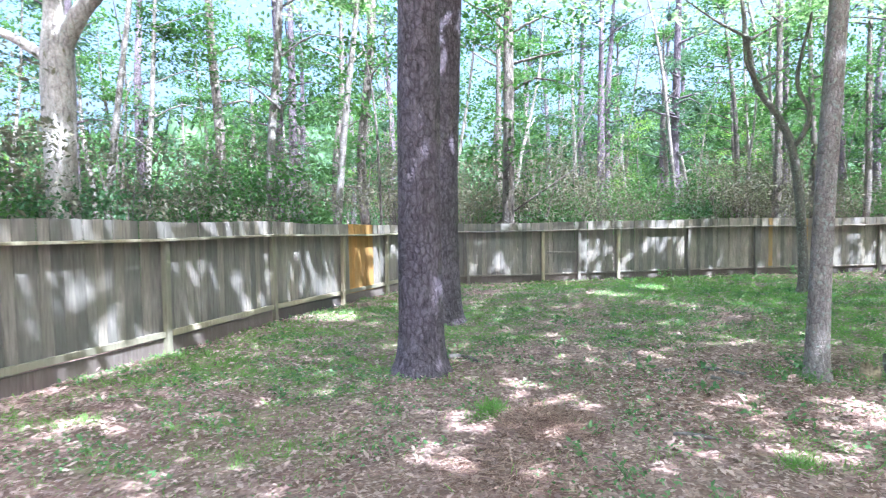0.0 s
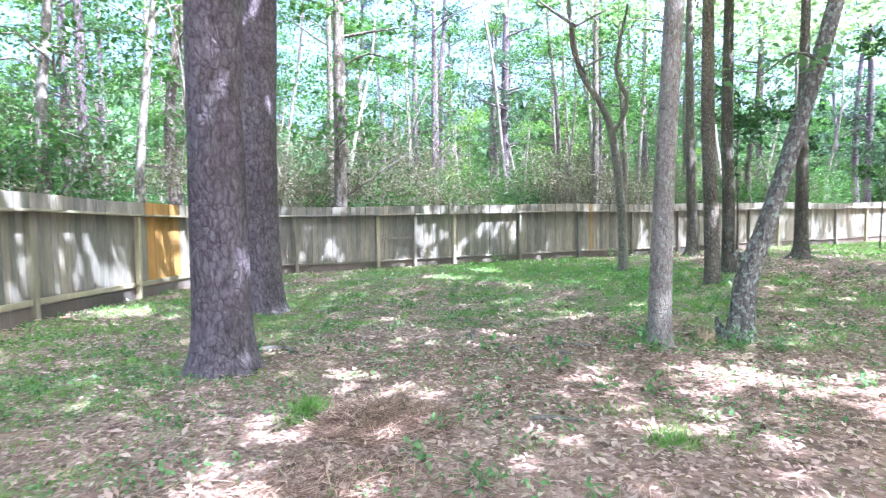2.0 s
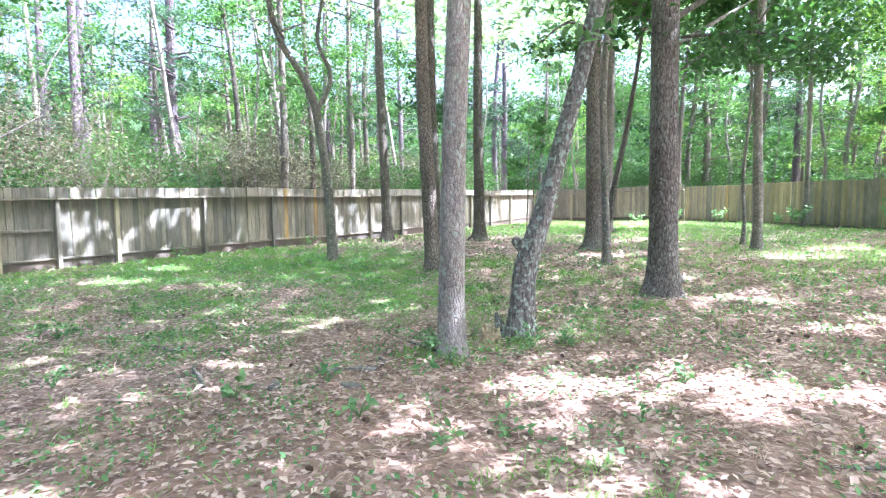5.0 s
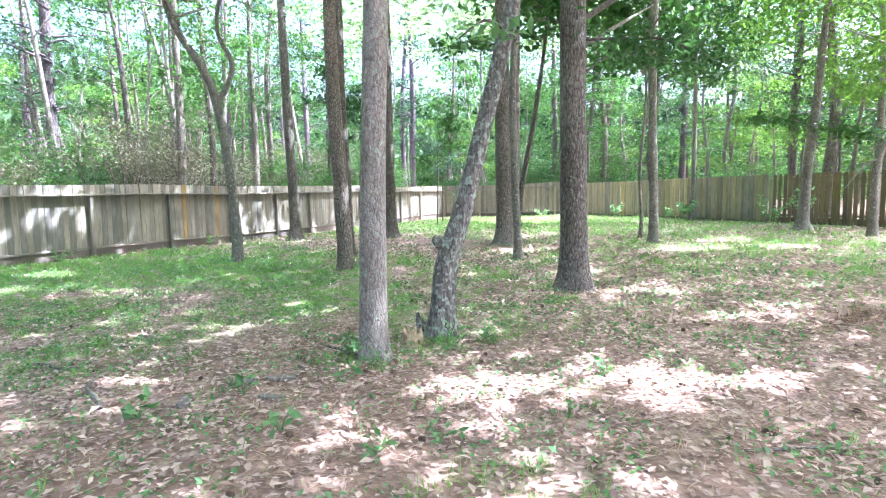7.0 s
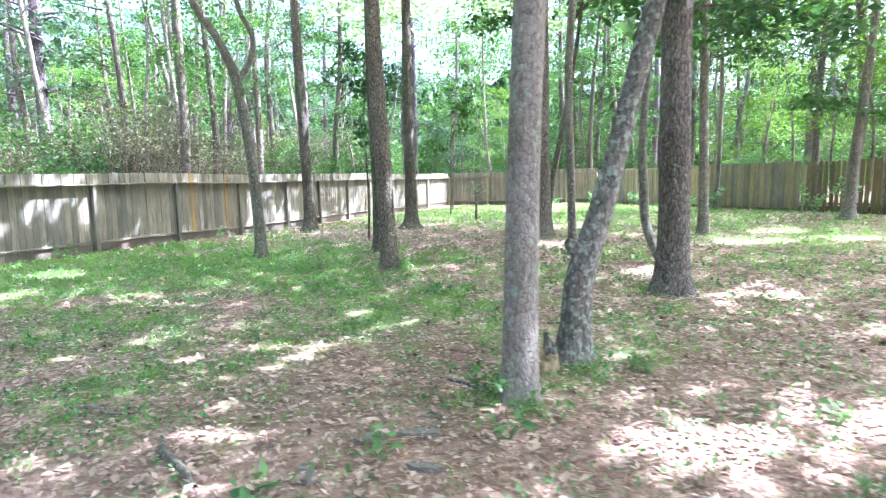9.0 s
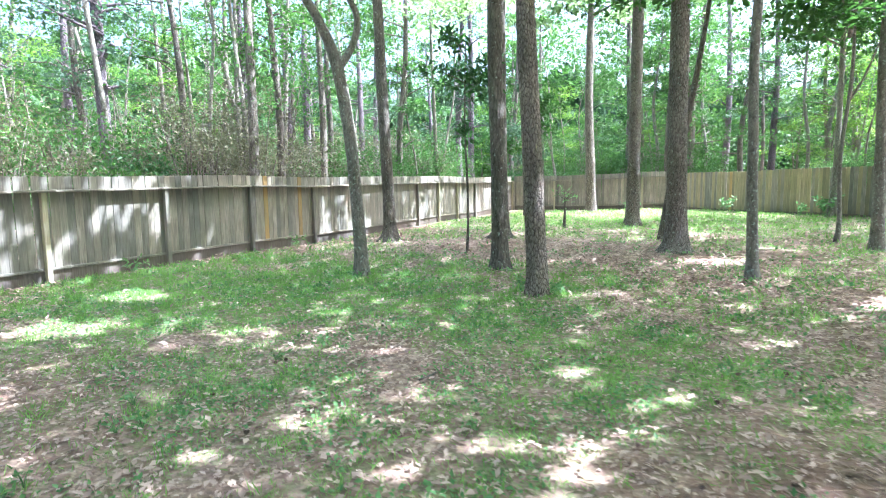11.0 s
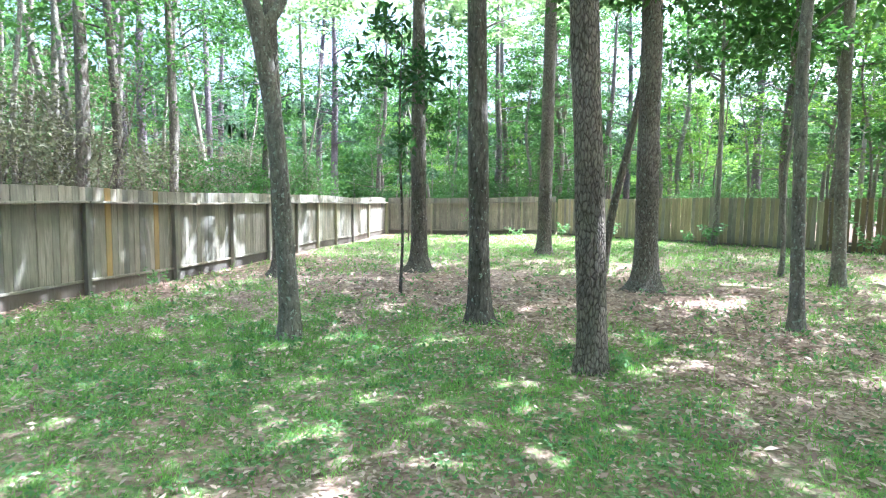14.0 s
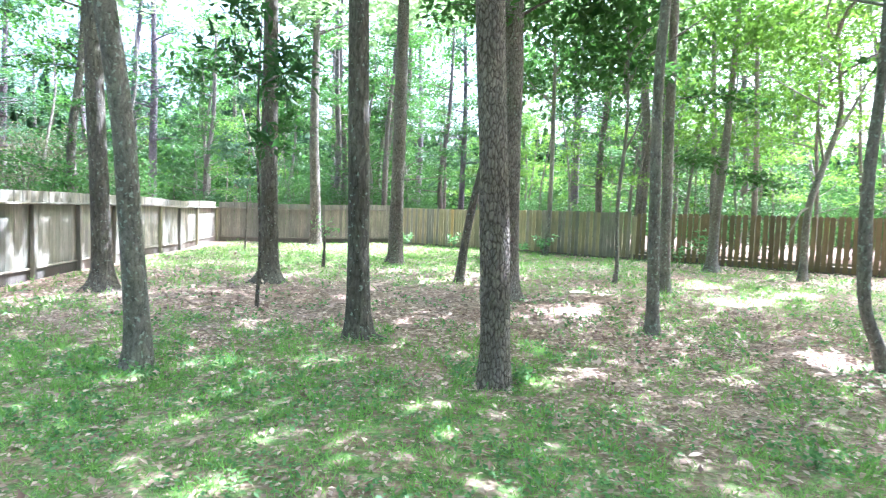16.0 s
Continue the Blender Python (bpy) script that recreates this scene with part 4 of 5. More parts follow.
def pole(seed, height, radius, bend):
    """A thin leafless understorey stem."""
    gen = np.random.default_rng(seed)
    k = gen.normal(0, bend, 6)
    root = thing("sapling", pose(0, 0, 0), "thin bare understorey stem in the woods", "sapling", "understorey stems")
    v, f = tube([(0, 0, -0.1, radius), (k[0] * 0.3, k[1] * 0.3, height * 0.3, radius * 0.85), (k[2] * 0.7, k[3] * 0.7, height * 0.65, radius * 0.6), (k[4] * 1.5, k[5] * 1.5, height, radius * 0.2)], 8, 14, 0.05)
    part("trunk", mesh_of("trunk", v, f, WOODS if seed % 2 else SMOOTH, True), root)
    for z in (0.45, 0.6, 0.75):
        a = gen.uniform(0, 6.28)
        t = z * height
        x, y = k[2] * 0.7 * z / 0.65, k[3] * 0.7 * z / 0.65
        v, f = tube([(x, y, t, radius * 0.35), (x + 0.5 * math.cos(a), y + 0.5 * math.sin(a), t + 0.5, radius * 0.22), (x + 1.1 * math.cos(a), y + 1.1 * math.sin(a), t + 0.75, 0.006)], 5, 6)
        part("limb", mesh_of("limb", v, f, WOODS if seed % 2 else SMOOTH, True), root)
    return root


POLES = [pole(301, 10, 0.06, 0.4), pole(302, 13, 0.085, 0.3), pole(303, 8, 0.045, 0.7), pole(304, 14, 0.11, 0.25)]
spots = []
while len(spots) < 90:
    r, a = 13 + 24 * gen_w.random(), gen_w.uniform(0.4, 4.4)
    x, y = -6 + r * math.cos(a), 15 + r * math.sin(a)
    if not inside_yard(x, y, 0.05):
        spots.append((x, y))
for k, (x, y) in enumerate(spots):
    if k < len(POLES):
        POLES[k].matrix_basis = pose(x, y, float(ground_z(x, y)), 0, 0, 0)
    else:
        copy_thing(POLES[k % 4], pose(x, y, float(ground_z(x, y)), gen_w.normal(0, 6), gen_w.normal(0, 6), gen_w.uniform(0, 360)) @ Matrix.Scale(gen_w.uniform(0.8, 1.25), 4))
for ob in (*KINDS, *SHRUBS):
    spot = {0: (-30, 3), 1: (-33, 8), 2: (-36, 14), 3: (-34, 20), 4: (-31, 26), 5: (-30, 31)}[(KINDS + SHRUBS).index(ob) % 6]
    j = (KINDS + SHRUBS).index(ob) // 6 * 1.7
    ob.matrix_basis = pose(spot[0] - j, spot[1] + j, float(ground_z(spot[0], spot[1])))


# ---- far woods ----
def far_woods():
    gen = np.random.default_rng(77)
    m, n = 1300, 140000
    a = gen.uniform(0, 6.28, m)
    a[::3] = gen.uniform(0.7, 2.3, len(a[::3]))
    r = gen.uniform(44, 60, m)
    h = gen.uniform(0, 1, m) ** 0.95 * (20 + 6 * np.sin(a * 9) * np.sin(a * 4 + 1))
    h[: m // 2] = gen.uniform(0, 1, m // 2) ** 1.2 * 7
    cc = np.stack([-6 + r * np.cos(a), 15 + r * np.sin(a), h], 1)
    w = gen.integers(0, m, n)
    c = cc[w] + gen.normal(size=(n, 3)) * np.array([1.3, 1.3, 0.8]) * gen.uniform(0.6, 1.5, m)[w][:, None]
    v, f = leaf_arrays(c, gen.uniform(0.26, 0.62, n), 0.6, gen, 0.0, 0.3)
    return mesh_of("far_woods", v, f, LEAF)


def wood_edge():
    """The close-grown edge of the woods far off: an uneven wall of foliage with a ragged top."""
    gen = np.random.default_rng(78)
    cols, rows = 900, 26
    a = np.linspace(0, 2 * np.pi, cols, endpoint=False)
    top = 13.5 + 3.0 * np.sin(5 * a + 1) * np.sin(3 * a) + 2.2 * np.sin(17 * a) * np.sin(11 * a + 2) + gen.normal(0, 0.9, cols)
    k = np.linspace(0, 1, rows)[:, None]
    r = 63 + gen.normal(0, 0.9, (rows, cols)) + 2.0 * np.sin(23 * a + 5 * k) + 3.5 * k**2
    v = np.stack([-6 + r * np.cos(a), 15 + r * np.sin(a), -1 + k * (top + 1) + gen.normal(0, 0.25, (rows, cols))], -1).reshape(-1, 3)
    i, j = np.arange(rows - 1)[:, None] * cols, np.arange(cols)[None]
    f = np.stack([i + j, i + (j + 1) % cols, i + cols + (j + 1) % cols, i + cols + j], -1).reshape(-1, 4)
    m, n, l, p = nodes_of("far_foliage")
    t, u = texture(n, l, "noise", 0.35, (1, 1, 0.7), 6), texture(n, l, "noise", 2.2, (1, 1, 1), 5)
    tone = ramp(n, [(0.3, (0.02, 0.05, 0.024)), (0.55, (0.055, 0.11, 0.045)), (0.75, (0.1, 0.17, 0.06))])
    fine = ramp(n, [(0.3, (0.55, 0.55, 0.55)), (0.7, (1.4, 1.4, 1.35))])
    l.new(t.outputs["Fac"], tone.inputs[0])
    l.new(u.outputs["Fac"], fine.inputs[0])
    l.new(mixed(n, l, tone.outputs[0], fine.outputs[0], 1.0, "MULTIPLY"), p.inputs["Base Color"])
    p.inputs["Roughness"].default_value = 0.8
    return mesh_of("backdrop", v, f, m)


tagged(new("backdrop", wood_edge()), "dark green edge of woods in the distance", "woods", kind="structure")
tagged(new("far_woods", far_woods()), "hazy green mass of distant woodland foliage", "woods", kind="stuff")


# ---- ground cover ----
def scatter(gen, n, box, keep):
    x = gen.uniform(box[0], box[1], n)
    y = gen.uniform(box[2], box[3], n)
    ok = gen.random(n) < keep(x, y)
    return x[ok], y[ok]


def nearness(x, y):
    """Thick along the line walked, thinner far off."""
    t = np.clip(((x - 3) * -11 + (y - 3) * 5) / 146, 0, 1)
    d = np.hypot(x - (3 - 11 * t), y - (3 + 5 * t))
    return np.clip(1.3 - d / 10, 0.13, 1)


def in_fences(x, y):
    return (x > -14.9) & (0.404 * (x + 10.8) + 0.915 * (y - 2.3) > 0.05) & (y < 36.9) & (x + y < 29.9)


gen_g = np.random.default_rng(9)
gx, gy = scatter(gen_g, 1950000, (-15, 8, -2, 37), lambda x, y: lawn(x, y) * nearness(x, y) * in_fences(x, y))
tuft = 0.6 + 0.4 * np.sin(9 * gx + 3 * np.sin(5 * gy)) * np.sin(8 * gy + 2)
c = np.stack([gx, gy, ground_z(gx, gy) - 0.005], 1)
v, f = leaf_arrays(c, gen_g.uniform(0.05, 0.125, len(c)) * tuft * (1 + 1.4 * (1 - nearness(gx, gy))), 0.09, gen_g, 0.9, fold=0.03)
tagged(new("grass", mesh_of("grass", v, f, GRASS)), "thin uneven green grass among fallen leaves", "grass", kind="stuff")

gx, gy = scatter(gen_g, 520000, (-15, 8, -2, 37), lambda x, y: (0.42 + 0.53 * lawn(x, y)) * (np.sin(3.1 * x + np.sin(2.2 * y)) * np.sin(2.7 * y + 1.5 * np.sin(1.9 * x)) > 0.05) * nearness(x, y) * in_fences(x, y))
c = np.stack([gx, gy, ground_z(gx, gy) + gen_g.uniform(0.0, 0.05, len(gx))], 1)
v, f = leaf_arrays(c, gen_g.uniform(0.022, 0.055, len(c)) * (1 + (1 - nearness(gx, gy))), 0.6, gen_g, 0.3, 0.5)
tagged(new("weeds", mesh_of("weeds", v, f, WEED)), "low broad-leaved green weeds in patches", "weeds", kind="stuff")

gx, gy = scatter(gen_g, 520000, (-15, 8, -2, 37), lambda x, y: (1 - 0.7 * lawn(x, y)) * nearness(x, y) * in_fences(x, y))
c = np.stack([gx, gy, ground_z(gx, gy) + gen_g.uniform(0.004, 0.03, len(gx))], 1)
large = gen_g.random(len(c)) < 0.1
c[:, 2] += 0.015 * large
v, f = leaf_arrays(c, gen_g.uniform(0.026, 0.066, len(c)) * (1 + 0.4 * large) * (1 + (1 - nearness(gx, gy))), 0.52, gen_g, 0.02, 0.78, 0.1)
tagged(new("fallen_leaves", mesh_of("fallen_leaves", v, f, FALLEN)), "carpet of dry tan and brown fallen leaves", "leaves", kind="stuff")

gx, gy = scatter(gen_g, 70000, (-5, 3.5, 1.5, 11), lambda x, y: (0.12 + 0.7 * (soft_noise(x, y, 0.9, 12) > 0.6)) * np.clip((x + 6) / 4, 0, 1) * (1 - lawn(x, y)) * nearness(x, y) * in_fences(x, y))
c = np.stack([gx, gy, ground_z(gx, gy) + gen_g.uniform(0.004, 0.024, len(gx))], 1)
v, f = leaf_arrays(c, gen_g.uniform(0.07, 0.15, len(c)), 0.045, gen_g, 0.03, 0.85, 0.02)
tagged(new("pine_straw", mesh_of("pine_straw", v, f, STRAW)), "loose reddish-brown pine needles strewn over the leaves", "pine straw", kind="stuff")

# ---- small things in the yard ----
def gz(x, y):
    return float(ground_z(x, y))


for (x0, y0), (x1, y1) in (((-15.0, 8.6), (-15.0, 9.7)),):
    part("batten", box_mesh("batten", y1 - y0 - 0.1, 0.03, 0.07, POST_WORN.materials[0]), fence_b, "short grey cross batten", pose(-FENCE_B[0][0], -FENCE_B[0][1], 0) @ pose(x0 + 0.02, (y0 + y1) / 2, gz(x0, y0) + 0.92, 0, 0, 90))


def straw_pile(x, y, radius, height, needles, seed):
    gen = np.random.default_rng(seed)
    root = thing("pine_straw_pile", pose(x, y, gz(x, y)), "low heap of reddish-brown pine straw on the ground", "pine straw", "heaps of pine straw")
    rings = [(radius * r, height * (1 - r * r)) for r in (1.0, 0.8, 0.6, 0.4, 0.2)]
    v, a = [], np.linspace(0, 2 * np.pi, 20, endpoint=False)
    for r, h in rings:
        v.append(np.stack([r * (1 + 0.12 * np.sin(3 * a + seed)) * np.cos(a), r * (1 + 0.1 * np.sin(2 * a + seed)) * np.sin(a), np.full(20, h - 0.015)], 1))
    v = np.concatenate(v + [np.array([[0, 0, height]])])
    f = []
    for k in range(4):
        for j in range(20):
            p, q = k * 20 + j, k * 20 + (j + 1) % 20
            f += [(p, q, q + 20), (p, q + 20, p + 20)]
    f += [(80 + j, 80 + (j + 1) % 20, 100) for j in range(20)]
    part("mound", mesh_of("mound", v, f, SOIL, True), root)
    r, t = radius * 1.25 * gen.random(needles) ** 0.6, gen.uniform(0, 6.28, needles)
    c = np.stack([r * np.cos(t), r * np.sin(t), np.maximum(height * (1 - (r / radius) ** 2), 0) + gen.uniform(0.005, 0.045, needles)], 1)
    v, f = leaf_arrays(c, gen.uniform(0.08, 0.17, needles), 0.045, gen, 0.06, 0.7, 0.02)
    tagged(part("needles", mesh_of("needles", v, f, STRAW), root), kind="stuff")


for k, (x, y, r, h, n) in enumerate([(-1.72, 4.5, 0.36, 0.045, 2200), (-0.8, 3.95, 0.42, 0.02, 1100), (1.7, 10.7, 0.5, 0.08, 3000)]):
    straw_pile(x, y, r, h, n, 500 + k)


def pine_cone():
    gen = np.random.default_rng(61)
    root = thing("pine_cone", pose(0, 0, 0), "brown open pine cone lying among the leaves", "pine cone", "pine cones on the ground")
    v, f = tube([(-0.042, 0, 0.028, 0.006), (-0.02, 0, 0.028, 0.016), (0.015, 0, 0.028, 0.014), (0.045, 0, 0.028, 0.004)], 8, 8)
    part("core", mesh_of("core", v, f, CONE, True), root)
    k = np.arange(54)
    s = k / 54
    a = k * 2.4
    rr = 0.03 * np.sin(np.pi * (0.12 + 0.84 * s)) ** 0.8
    x = -0.042 + 0.085 * s
    v, f = [], []
    for i in range(54):
        d = np.array([0.35, math.cos(a[i]), math.sin(a[i])])
        d /= np.linalg.norm(d)
        side = np.array([0, -math.sin(a[i]), math.cos(a[i])])
        o = np.array([x[i], 0, 0.028])
        tip = o + d * (rr[i] + 0.006)
        w = 0.008
        b = len(v)
        v += [o + d * 0.008 - side * w * 0.4, o + d * 0.008 + side * w * 0.4, tip + side * w, tip + d * 0.004, tip - side * w]
        f += [(b, b + 1, b + 2), (b, b + 2, b + 3), (b, b + 3, b + 4)]
    tagged(part("scale_whorl", mesh_of("scale_whorl", v, f, CONE), root), kind="stuff")
    return root


gen_c = np.random.default_rng(62)
cone = pine_cone()
spots_c = [(-1.7, 5.55), (-2.2, 6.3)] + [(gen_c.uniform(-2.4, 1.9), gen_c.uniform(4.6, 11)) for _ in range(60)] + [(gen_c.uniform(-8.5, -3), gen_c.uniform(5.5, 11)) for _ in range(26)]
for k, (x, y) in enumerate(spots_c):
    m = pose(x, y, gz(x, y) + 0.004, 0, 0, gen_c.uniform(0, 360)) @ Matrix.Scale(gen_c.uniform(0.55, 0.9), 4)
    if k:
        copy_thing(cone, m)
    else:
        cone.matrix_basis = m


def stick(x, y, turn, length, radius, seed, label, material=GREY):
    gen = np.random.default_rng(seed)
    k = gen.normal(0, 0.05 * length, 4)
    v, f = tube([(-length / 2, k[0], radius, radius * 0.8), (-length / 6, k[1], radius * 1.3, radius), (length / 6, k[2], radius * 1.2, radius * 0.9), (length / 2, k[3], radius, radius * 0.35)], 9, 14, 0.12, 0, seed)
    ob = new("fallen_stick", mesh_of("fallen_stick", v, f, material, True))
    ob.matrix_basis = pose(x, y, gz(x, y), 0, 0, turn)
    tagged(ob, label, "stick", "sticks on the ground")


stick(-1.24, 5.6, 62, 0.36, 0.016, 1, "short weathered grey stick lying on leaves")
stick(-4.1, 6.35, 158, 0.75, 0.022, 2, "long bent brown stick lying on leaves", SMOOTH)
stick(-3.0, 7.35, 120, 0.5, 0.012, 3, "thin brown stick near the slender tree", SMOOTH)
stick(0.4, 7.2, 20, 0.5, 0.011, 4, "thin grey twig on pine straw")
stick(-6.2, 9.4, 75, 0.4, 0.01, 5, "thin grey twig in the grass")
stick(-2.6, 9.9, 10, 0.6, 0.014, 6, "thin brown stick behind the leaning tree", SMOOTH)
stick(-5.14, 6.72, 10, 0.55, 0.014, 9, "thin grey twig lying among leaves and weeds")
stick(-2.96, 7.87, 160, 0.6, 0.016, 10, "brown stick lying in weeds by the slender tree", SMOOTH)
stick(-3.0, 8.33, 35, 0.5, 0.013, 11, "thin bent brown stick on the leaves", SMOOTH)
stick(-4.5, 4.1, 100, 0.3, 0.032, 7, "chunk of grey dead wood beside the pine")
stick(-4.3, 4.3, 20, 0.3, 0.03, 8, "piece of dark dead wood beside the pine", DARK)


def bark_slab(x, y, turn, size, seed):
    gen = np.random.default_rng(seed)
    n = 9
    a = np.linspace(0, 2 * np.pi, n, endpoint=False)
    r = size * (0.6 + 0.4 * gen.random(n))
    bm = bmesh.new()
    low = [bm.verts.new((1.6 * r[k] * math.cos(a[k]), 0.7 * r[k] * math.sin(a[k]), 0.004)) for k in range(n)]
    top = [bm.verts.new((1.5 * r[k] * math.cos(a[k]), 0.62 * r[k] * math.sin(a[k]), 0.022 + 0.012 * gen.random())) for k in range(n)]
    bm.faces.new(top)
    for k in range(n):
        bm.faces.new((low[k], low[(k + 1) % n], top[(k + 1) % n], top[k]))
    ob = new("bark_slab", mesh_from(bm, "bark_slab", GREY))
    ob.matrix_basis = pose(x, y, gz(x, y), 0, 0, turn)
    tagged(ob, "flat slab of grey fallen bark on leaves", "bark", "slabs of bark")


for k, (x, y, t, s) in enumerate([(-2.95, 7.1, 30, 0.1), (-3.2, 6.95, 50, 0.09), (-2.75, 6.75, 10, 0.08), (-3.3, 6.5, 140, 0.09)]):
    bark_slab(x, y, t, s, 70 + k)


def broken_stump(x, y):
    gen = np.random.default_rng(81)
    n = 26
    a = np.linspace(0, 2 * np.pi, n, endpoint=False)
    root = thing("tree_stump", pose(x, y, gz(x, y) - 0.02), "small splintered pale stump between two trees", "stump")
    r = 0.085 * (1 + 0.12 * np.sin(3 * a))
    h = 0.1 + 0.09 * gen.random(n)
    v = np.concatenate([np.stack([r * 1.25 * np.cos(a), r * 1.25 * np.sin(a), 0 * a], 1), np.stack([r * np.cos(a), r * np.sin(a), h], 1), np.stack([r * 0.6 * np.cos(a), r * 0.6 * np.sin(a), h * 0.7], 1), np.array([[0, 0, 0.06]])])
    f = []
    for k in range(n):
        q = (k + 1) % n
        f += [(k, q, n + q), (k, n + q, n + k), (n + k, n + q, 2 * n + q), (n + k, 2 * n + q, 2 * n + k), (2 * n + k, 2 * n + q, 3 * n)]
    part("wood", mesh_of("wood", v, f, SPLIT), root)


broken_stump(-2.55, 8.42)


def grass_tuft(x, y, blades, length, seed):
    gen = np.random.default_rng(seed)
    c = np.zeros((blades, 3))
    c[:, :2] = gen.normal(0, 0.07, (blades, 2))
    v, f = leaf_arrays(c, gen.uniform(0.6, 1.1, blades) * length, 0.06, gen, 1.0, fold=0.03)
    ob = new("grass_tuft", mesh_of("grass_tuft", v, f, GRASS))
    ob.matrix_basis = pose(x, y, gz(x, y))
    tagged(ob, "bright green tuft of long grass", "grass tuft", "grass tufts", kind="stuff")


for k, (x, y, n, ln) in enumerate([(-0.6, 6.0, 200, 0.14), (-0.72, 6.15, 60, 0.08), (-2.3, 4.12, 200, 0.16), (-2.1, 4.0, 120, 0.12), (-2.5, 4.2, 50, 0.08), (-2.35, 5.0, 40, 0.08), (-0.9, 5.15, 40, 0.08), (-10.2, 9.6, 60, 0.14), (-11.6, 11.3, 60, 0.15), (-9.3, 12.9, 50, 0.13), (-6.6, 12.4, 50, 0.13), (-13.9, 14.9, 60, 0.2), (-12.9, 10.3, 60, 0.18), (-3.6, 2.2, 50, 0.12), (-5.2, 2.6, 50, 0.12), (-2.78, 7.62, 70, 0.15), (-2.45, 7.62, 60, 0.13), (-2.68, 8.0, 60, 0.14), (-1.0, 6.3, 70, 0.11), (-0.8, 6.5, 60, 0.1), (-1.2, 6.05, 60, 0.1), (-0.45, 6.3, 60, 0.1), (-10.9, 10.4, 60, 0.18), (-11.2, 9.4, 60, 0.16)]):
    grass_tuft(x, y, n, ln, 90 + k)


def weed_plant(x, y, height, spread, leaves, size, seed, label="leafy green weed growing from the ground", leaf=None):
    gen = np.random.default_rng(seed)
    root = thing("weed_plant", pose(x, y, gz(x, y)), label, "plant", "weeds in the yard")
    items, tips = [], []
    for _ in range(6):
        a, ln, h = gen.uniform(0, 6.28), spread * gen.uniform(0.3, 1), height * gen.uniform(0.6, 1)
        items.append(tube([(0, 0, -0.01, 0.004), (ln * 0.4 * math.cos(a), ln * 0.4 * math.sin(a), h * 0.6, 0.003), (ln * math.cos(a), ln * math.sin(a), h, 0.0015)], 4, 5))
        tips += [(ln * q * math.cos(a), ln * q * math.sin(a), h * (0.3 + 0.7 * q)) for q in (0.35, 0.6, 0.8, 1.0)]
    v, f = join_arrays(items)
    tagged(part("branching", mesh_of("branching", v, f, leaf or WEED, True), root), kind="stuff")
    tips = np.array(tips)
    w = gen.integers(0, len(tips), leaves)
    v, f = leaf_arrays(tips[w] + gen.normal(0, 0.02, (leaves, 3)), size * gen.uniform(0.6, 1.2, leaves), 0.5, gen, 0.15, 0.3)
    part("foliage", mesh_of("foliage", v, f, leaf or WEED), root)


gen_p = np.random.default_rng(66)
for k, (x, y, h, w, n, s) in enumerate([(-2.75, 7.75, 0.2, 0.3, 60, 0.06), (-2.95, 8.0, 0.18, 0.34, 60, 0.06), (-2.35, 7.6, 0.16, 0.25, 40, 0.05), (-2.1, 8.4, 0.18, 0.26, 44, 0.06), (-1.95, 8.75, 0.16, 0.26, 40, 0.06), (-3.0, 6.75, 0.1, 0.12, 14, 0.1), (-3.35, 6.2, 0.1, 0.12, 14, 0.11), (-2.3, 6.35, 0.1, 0.12, 12, 0.1), (-2.45, 7.2, 0.12, 0.14, 14, 0.1), (-5.3, 4.9, 0.2, 0.2, 30, 0.07), (-4.3, 3.9, 0.18, 0.2, 30, 0.07), (-6.75, 13.15, 0.18, 0.25, 50, 0.07), (-6.2, 12.9, 0.16, 0.22, 45, 0.07), (-9.7, 13.15, 0.2, 0.22, 45, 0.07), (-4.6, 33.0, 0.7, 0.5, 90, 0.16), (-6.6, 33.6, 0.75, 0.5, 90, 0.16), (-1.2, 30.0, 0.9, 0.55, 110, 0.17), (-2.0, 30.6, 0.6, 0.4, 80, 0.15), (1.6, 24.8, 1.0, 0.6, 140, 0.13), (2.4, 24.8, 1.2, 0.6, 150, 0.13), (-8.7, 34.5, 0.5, 0.5, 70, 0.15), (-14.4, 17.0, 0.4, 0.35, 50, 0.1), (-14.5, 12.4, 0.35, 0.3, 50, 0.1), (-0.6, 4.7, 0.12, 0.14, 20, 0.06), (-1.4, 6.6, 0.12, 0.14, 20, 0.06), (-4.8, 5.6, 0.14, 0.18, 26, 0.06)]):
    weed_plant(x, y, h, w, n, s, 600 + k)
for k in range(46):
    x, y = gen_p.uniform(-9.5, 1.0), gen_p.uniform(2.0, 11.5)
    if in_fences(x, y):
        weed_plant(x, y, gen_p.uniform(0.06, 0.14), gen_p.uniform(0.08, 0.16), int(gen_p.integers(10, 26)), gen_p.uniform(0.04, 0.075), 700 + k, "small low green weed among fallen leaves")


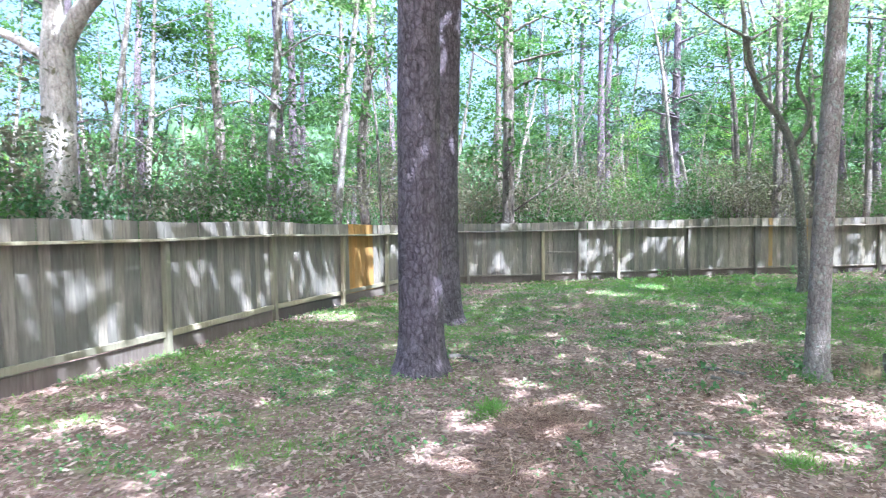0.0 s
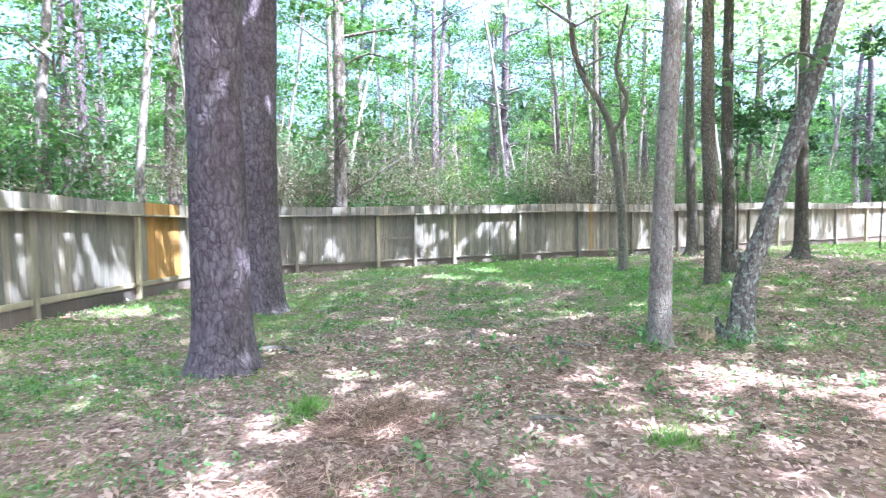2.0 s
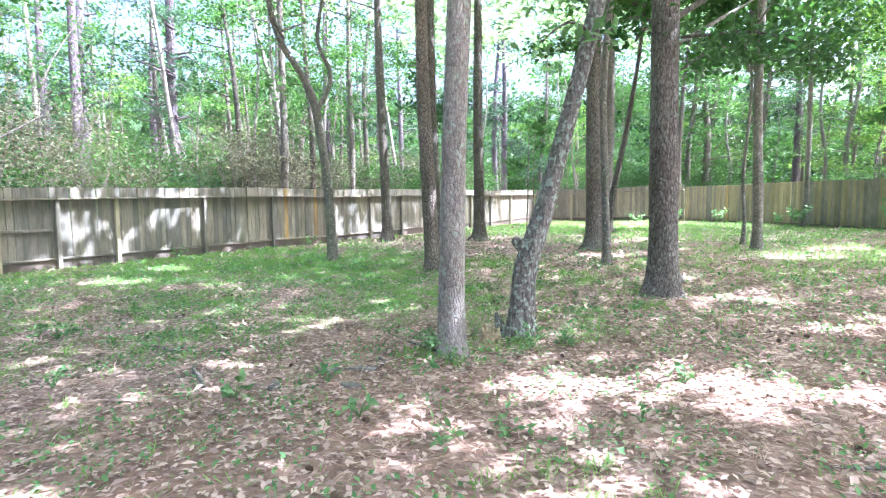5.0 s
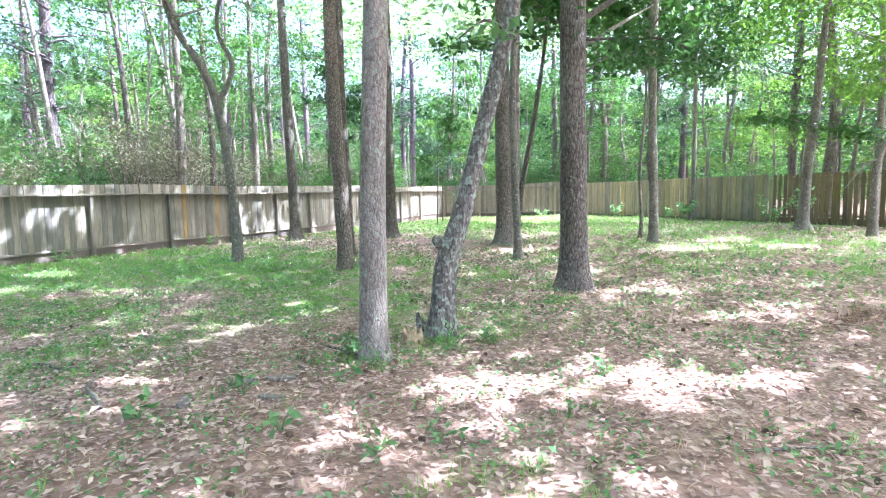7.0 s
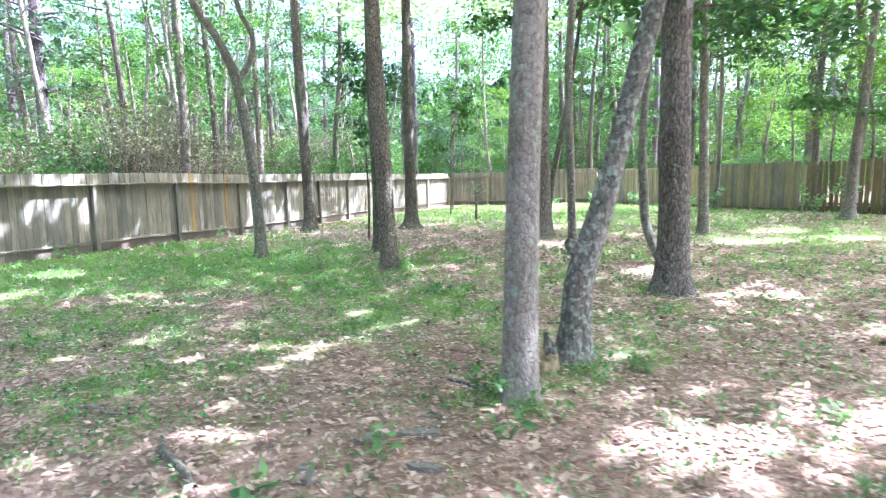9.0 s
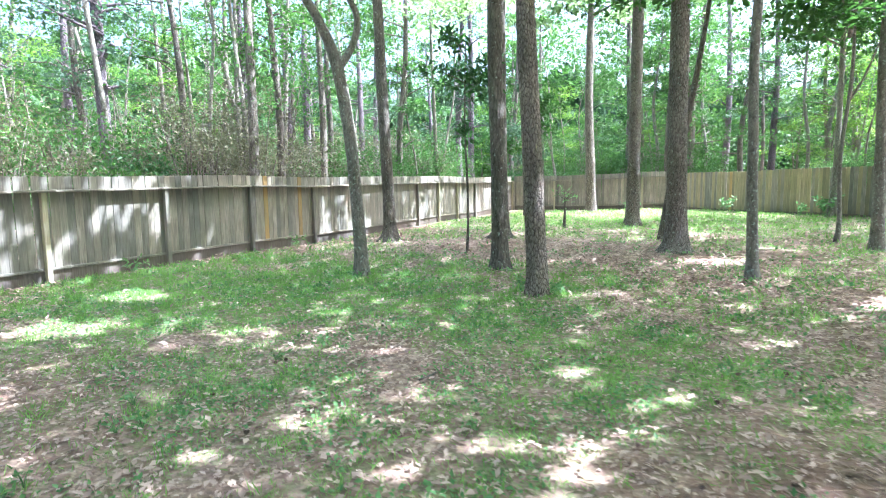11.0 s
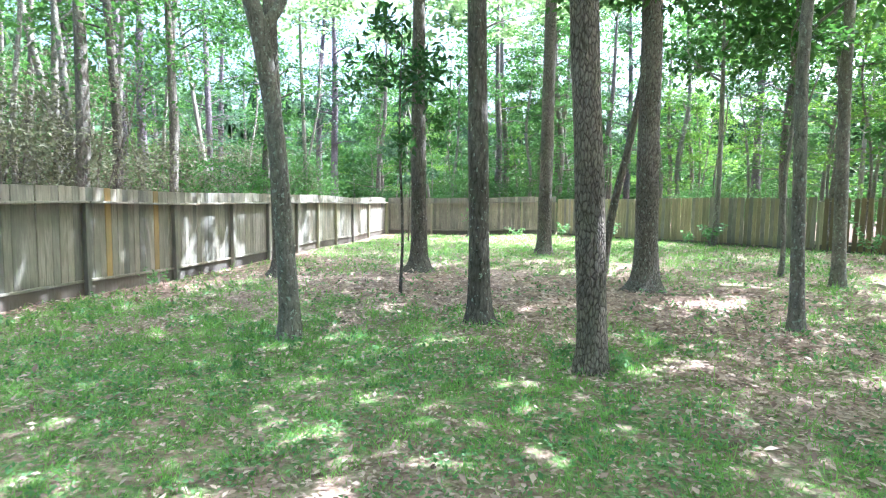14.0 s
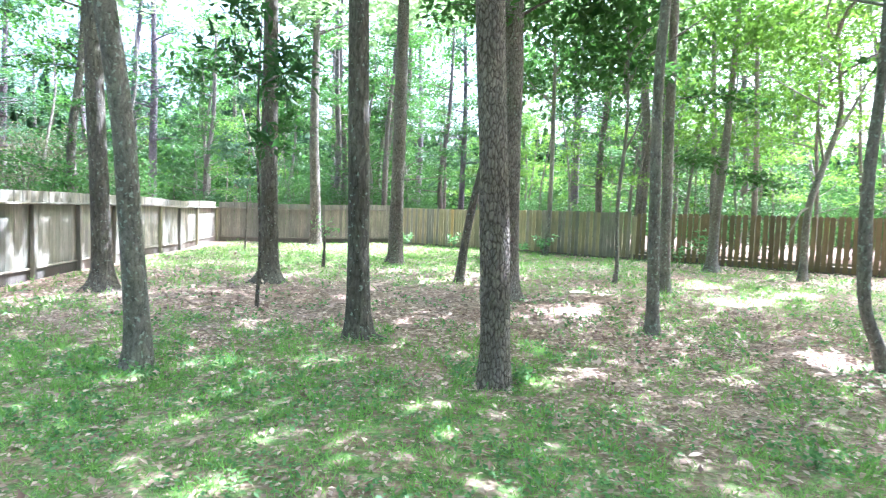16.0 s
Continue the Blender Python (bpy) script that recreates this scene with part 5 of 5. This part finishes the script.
def leafy_sapling(x, y, stem, crown, leaves, size, leaf, label, seed):
    gen = np.random.default_rng(seed)
    root = thing("sapling", pose(x, y, gz(x, y) - 0.02), label, "sapling")
    v, f = tube(stem, 8, 24, 0.06, 0.2, seed)
    part("trunk", mesh_of("trunk", v, f, DARK, True), root)
    cz, half, tall = crown
    sprays = []
    for k in range(8):
        a, z = gen.uniform(0, 6.28), gen.uniform(cz - tall, cz + tall)
        ln = half * gen.uniform(0.5, 1)
        px, py = stem[-1][0] * z / stem[-1][2], stem[-1][1] * z / stem[-1][2]
        vv, ff = tube([(px, py, z - 0.2, 0.012), (px + ln * 0.5 * math.cos(a), py + ln * 0.5 * math.sin(a), z, 0.008), (px + ln * math.cos(a), py + ln * math.sin(a), z + 0.1, 0.003)], 5, 6)
        part("limb", mesh_of("limb", vv, ff, DARK, True), root)
        sprays += [(px + ln * q * math.cos(a), py + ln * q * math.sin(a), z + 0.1 * q) for q in (0.4, 0.7, 1.0)]
    sp = np.array(sprays)
    w = gen.integers(0, len(sp), leaves)
    v, f = leaf_arrays(sp[w] + gen.normal(0, 0.13, (leaves, 3)), size * gen.uniform(0.6, 1.2, leaves), 0.36, gen, 0.0)
    part("crown", mesh_of("crown", v, f, leaf), root)


leafy_sapling(-9.6, 17.4, [(0, 0, 0, 0.03), (0.03, 0, 1.2, 0.025), (-0.05, 0.02, 3, 0.02), (0, 0, 5.2, 0.006)], (3.7, 1.0, 1.1), 420, 0.24, GLOSSY, "slim sapling with long dark glossy leaves", 901)
leafy_sapling(-9.27, 24.5, [(0, 0, 0, 0.05), (0.02, 0.0, 0.6, 0.04), (0.0, 0.02, 1.3, 0.01)], (1.0, 0.4, 0.2), 50, 0.16, WEED, "short stubby sapling in the far grass", 903)
leafy_sapling(-11.6, 27.5, [(0, 0, 0, 0.03), (0.05, 0.0, 2, 0.025), (0.1, 0.02, 6, 0.01)], (4.0, 1.5, 1.6), 700, 0.26, LEAF, "leafy young tree near the back fence", 905)
leafy_sapling(-13.0, 31.0, [(0, 0, 0, 0.03), (0.05, 0.0, 2, 0.025), (0.1, 0.02, 6.5, 0.01)], (4.3, 1.6, 1.8), 700, 0.26, NEEDLE, "soft young pine near the back fence", 906)


def hanging_bough(tree_x, tree_y, start, end, leaves, size, leaf, seed, label):
    """A low leafy branch that reaches out from a stem."""
    gen = np.random.default_rng(seed)
    root = next(o for o in scene.objects if o.parent is None and o.get("category") == "tree" and abs(o.location.x - tree_x) < 0.01 and abs(o.location.y - tree_y) < 0.01)
    s, e = np.array(start), np.array(end)
    m = (s + e) / 2 + np.array([0, 0, 0.18])
    v, f = tube([(*s, 0.022), (*m, 0.014), (*e, 0.005)], 7, 12)
    limb = part("limb", mesh_of("limb", v, f, DARK, True), root)
    t = gen.uniform(0.15, 1.05, leaves)[:, None]
    c = (1 - t) ** 2 * s + 2 * t * (1 - t) * m + t**2 * e + gen.normal(size=(leaves, 3)) * np.array([0.2, 0.2, 0.13])
    v, f = leaf_arrays(c, size * gen.uniform(0.6, 1.2, leaves), 0.5, gen, -0.1, 0.3)
    part("foliage", mesh_of("foliage", v, f, leaf), limb, label)


hanging_bough(-1.83, 11.9, (0.15, 0.05, 3.5), (1.9, 0.9, 3.15), 330, 0.17, GLOSSY, 951, "dark drooping oak leaves")
hanging_bough(-1.83, 11.9, (-0.1, 0.1, 3.7), (-0.7, -0.6, 3.5), 90, 0.16, LEAF, 952, "green oak leaves")
hanging_bough(-2.42, 8.78, (0.62, 0.45, 2.9), (0.2, 0.0, 2.85), 46, 0.17, WEED, 953, "broad green leaves")
hanging_bough(-1.5, 19.5, (0.1, 0, 4.2), (1.5, -0.6, 4.0), 260, 0.17, LEAF, 954, "bright green leaves")
hanging_bough(-1.5, 19.5, (0.1, 0, 4.6), (-1.2, -0.8, 4.5), 260, 0.17, LEAF, 955, "bright green leaves")
hanging_bough(-5.17, 18.45, (0.1, 0, 5.2), (-1.6, -0.4, 5.3), 240, 0.18, LEAF, 956, "bright green leaves")
hanging_bough(-10.08, 20.81, (0.1, 0, 4.6), (-1.8, -0.3, 4.5), 300, 0.2, GLOSSY, 957, "dark green leaves")
hanging_bough(2.3, 24.1, (0.1, 0, 3.2), (-1.5, -0.9, 3.3), 300, 0.18, LEAF, 958, "bright green leaves")
hanging_bough(2.3, 24.1, (0.1, 0, 3.0), (1.5, -0.7, 2.7), 300, 0.18, LEAF, 959, "bright green leaves")
hanging_bough(-2.0, 13.4, (0.0, 0, 3.4), (0.9, 0.7, 3.7), 120, 0.17, LEAF, 960, "bright green leaves")

v, f = tube([(-17.9, 5.3, -0.2, 0.05), (-17.5, 7.4, 1.6, 0.045), (-16.95, 10.4, 3.7, 0.02)], 8, 16, 0.06)
tagged(new("fallen_branch", mesh_of("fallen_branch", v, f, DARK, True)), "dead branch leaning in the brush behind the fence", "branch")
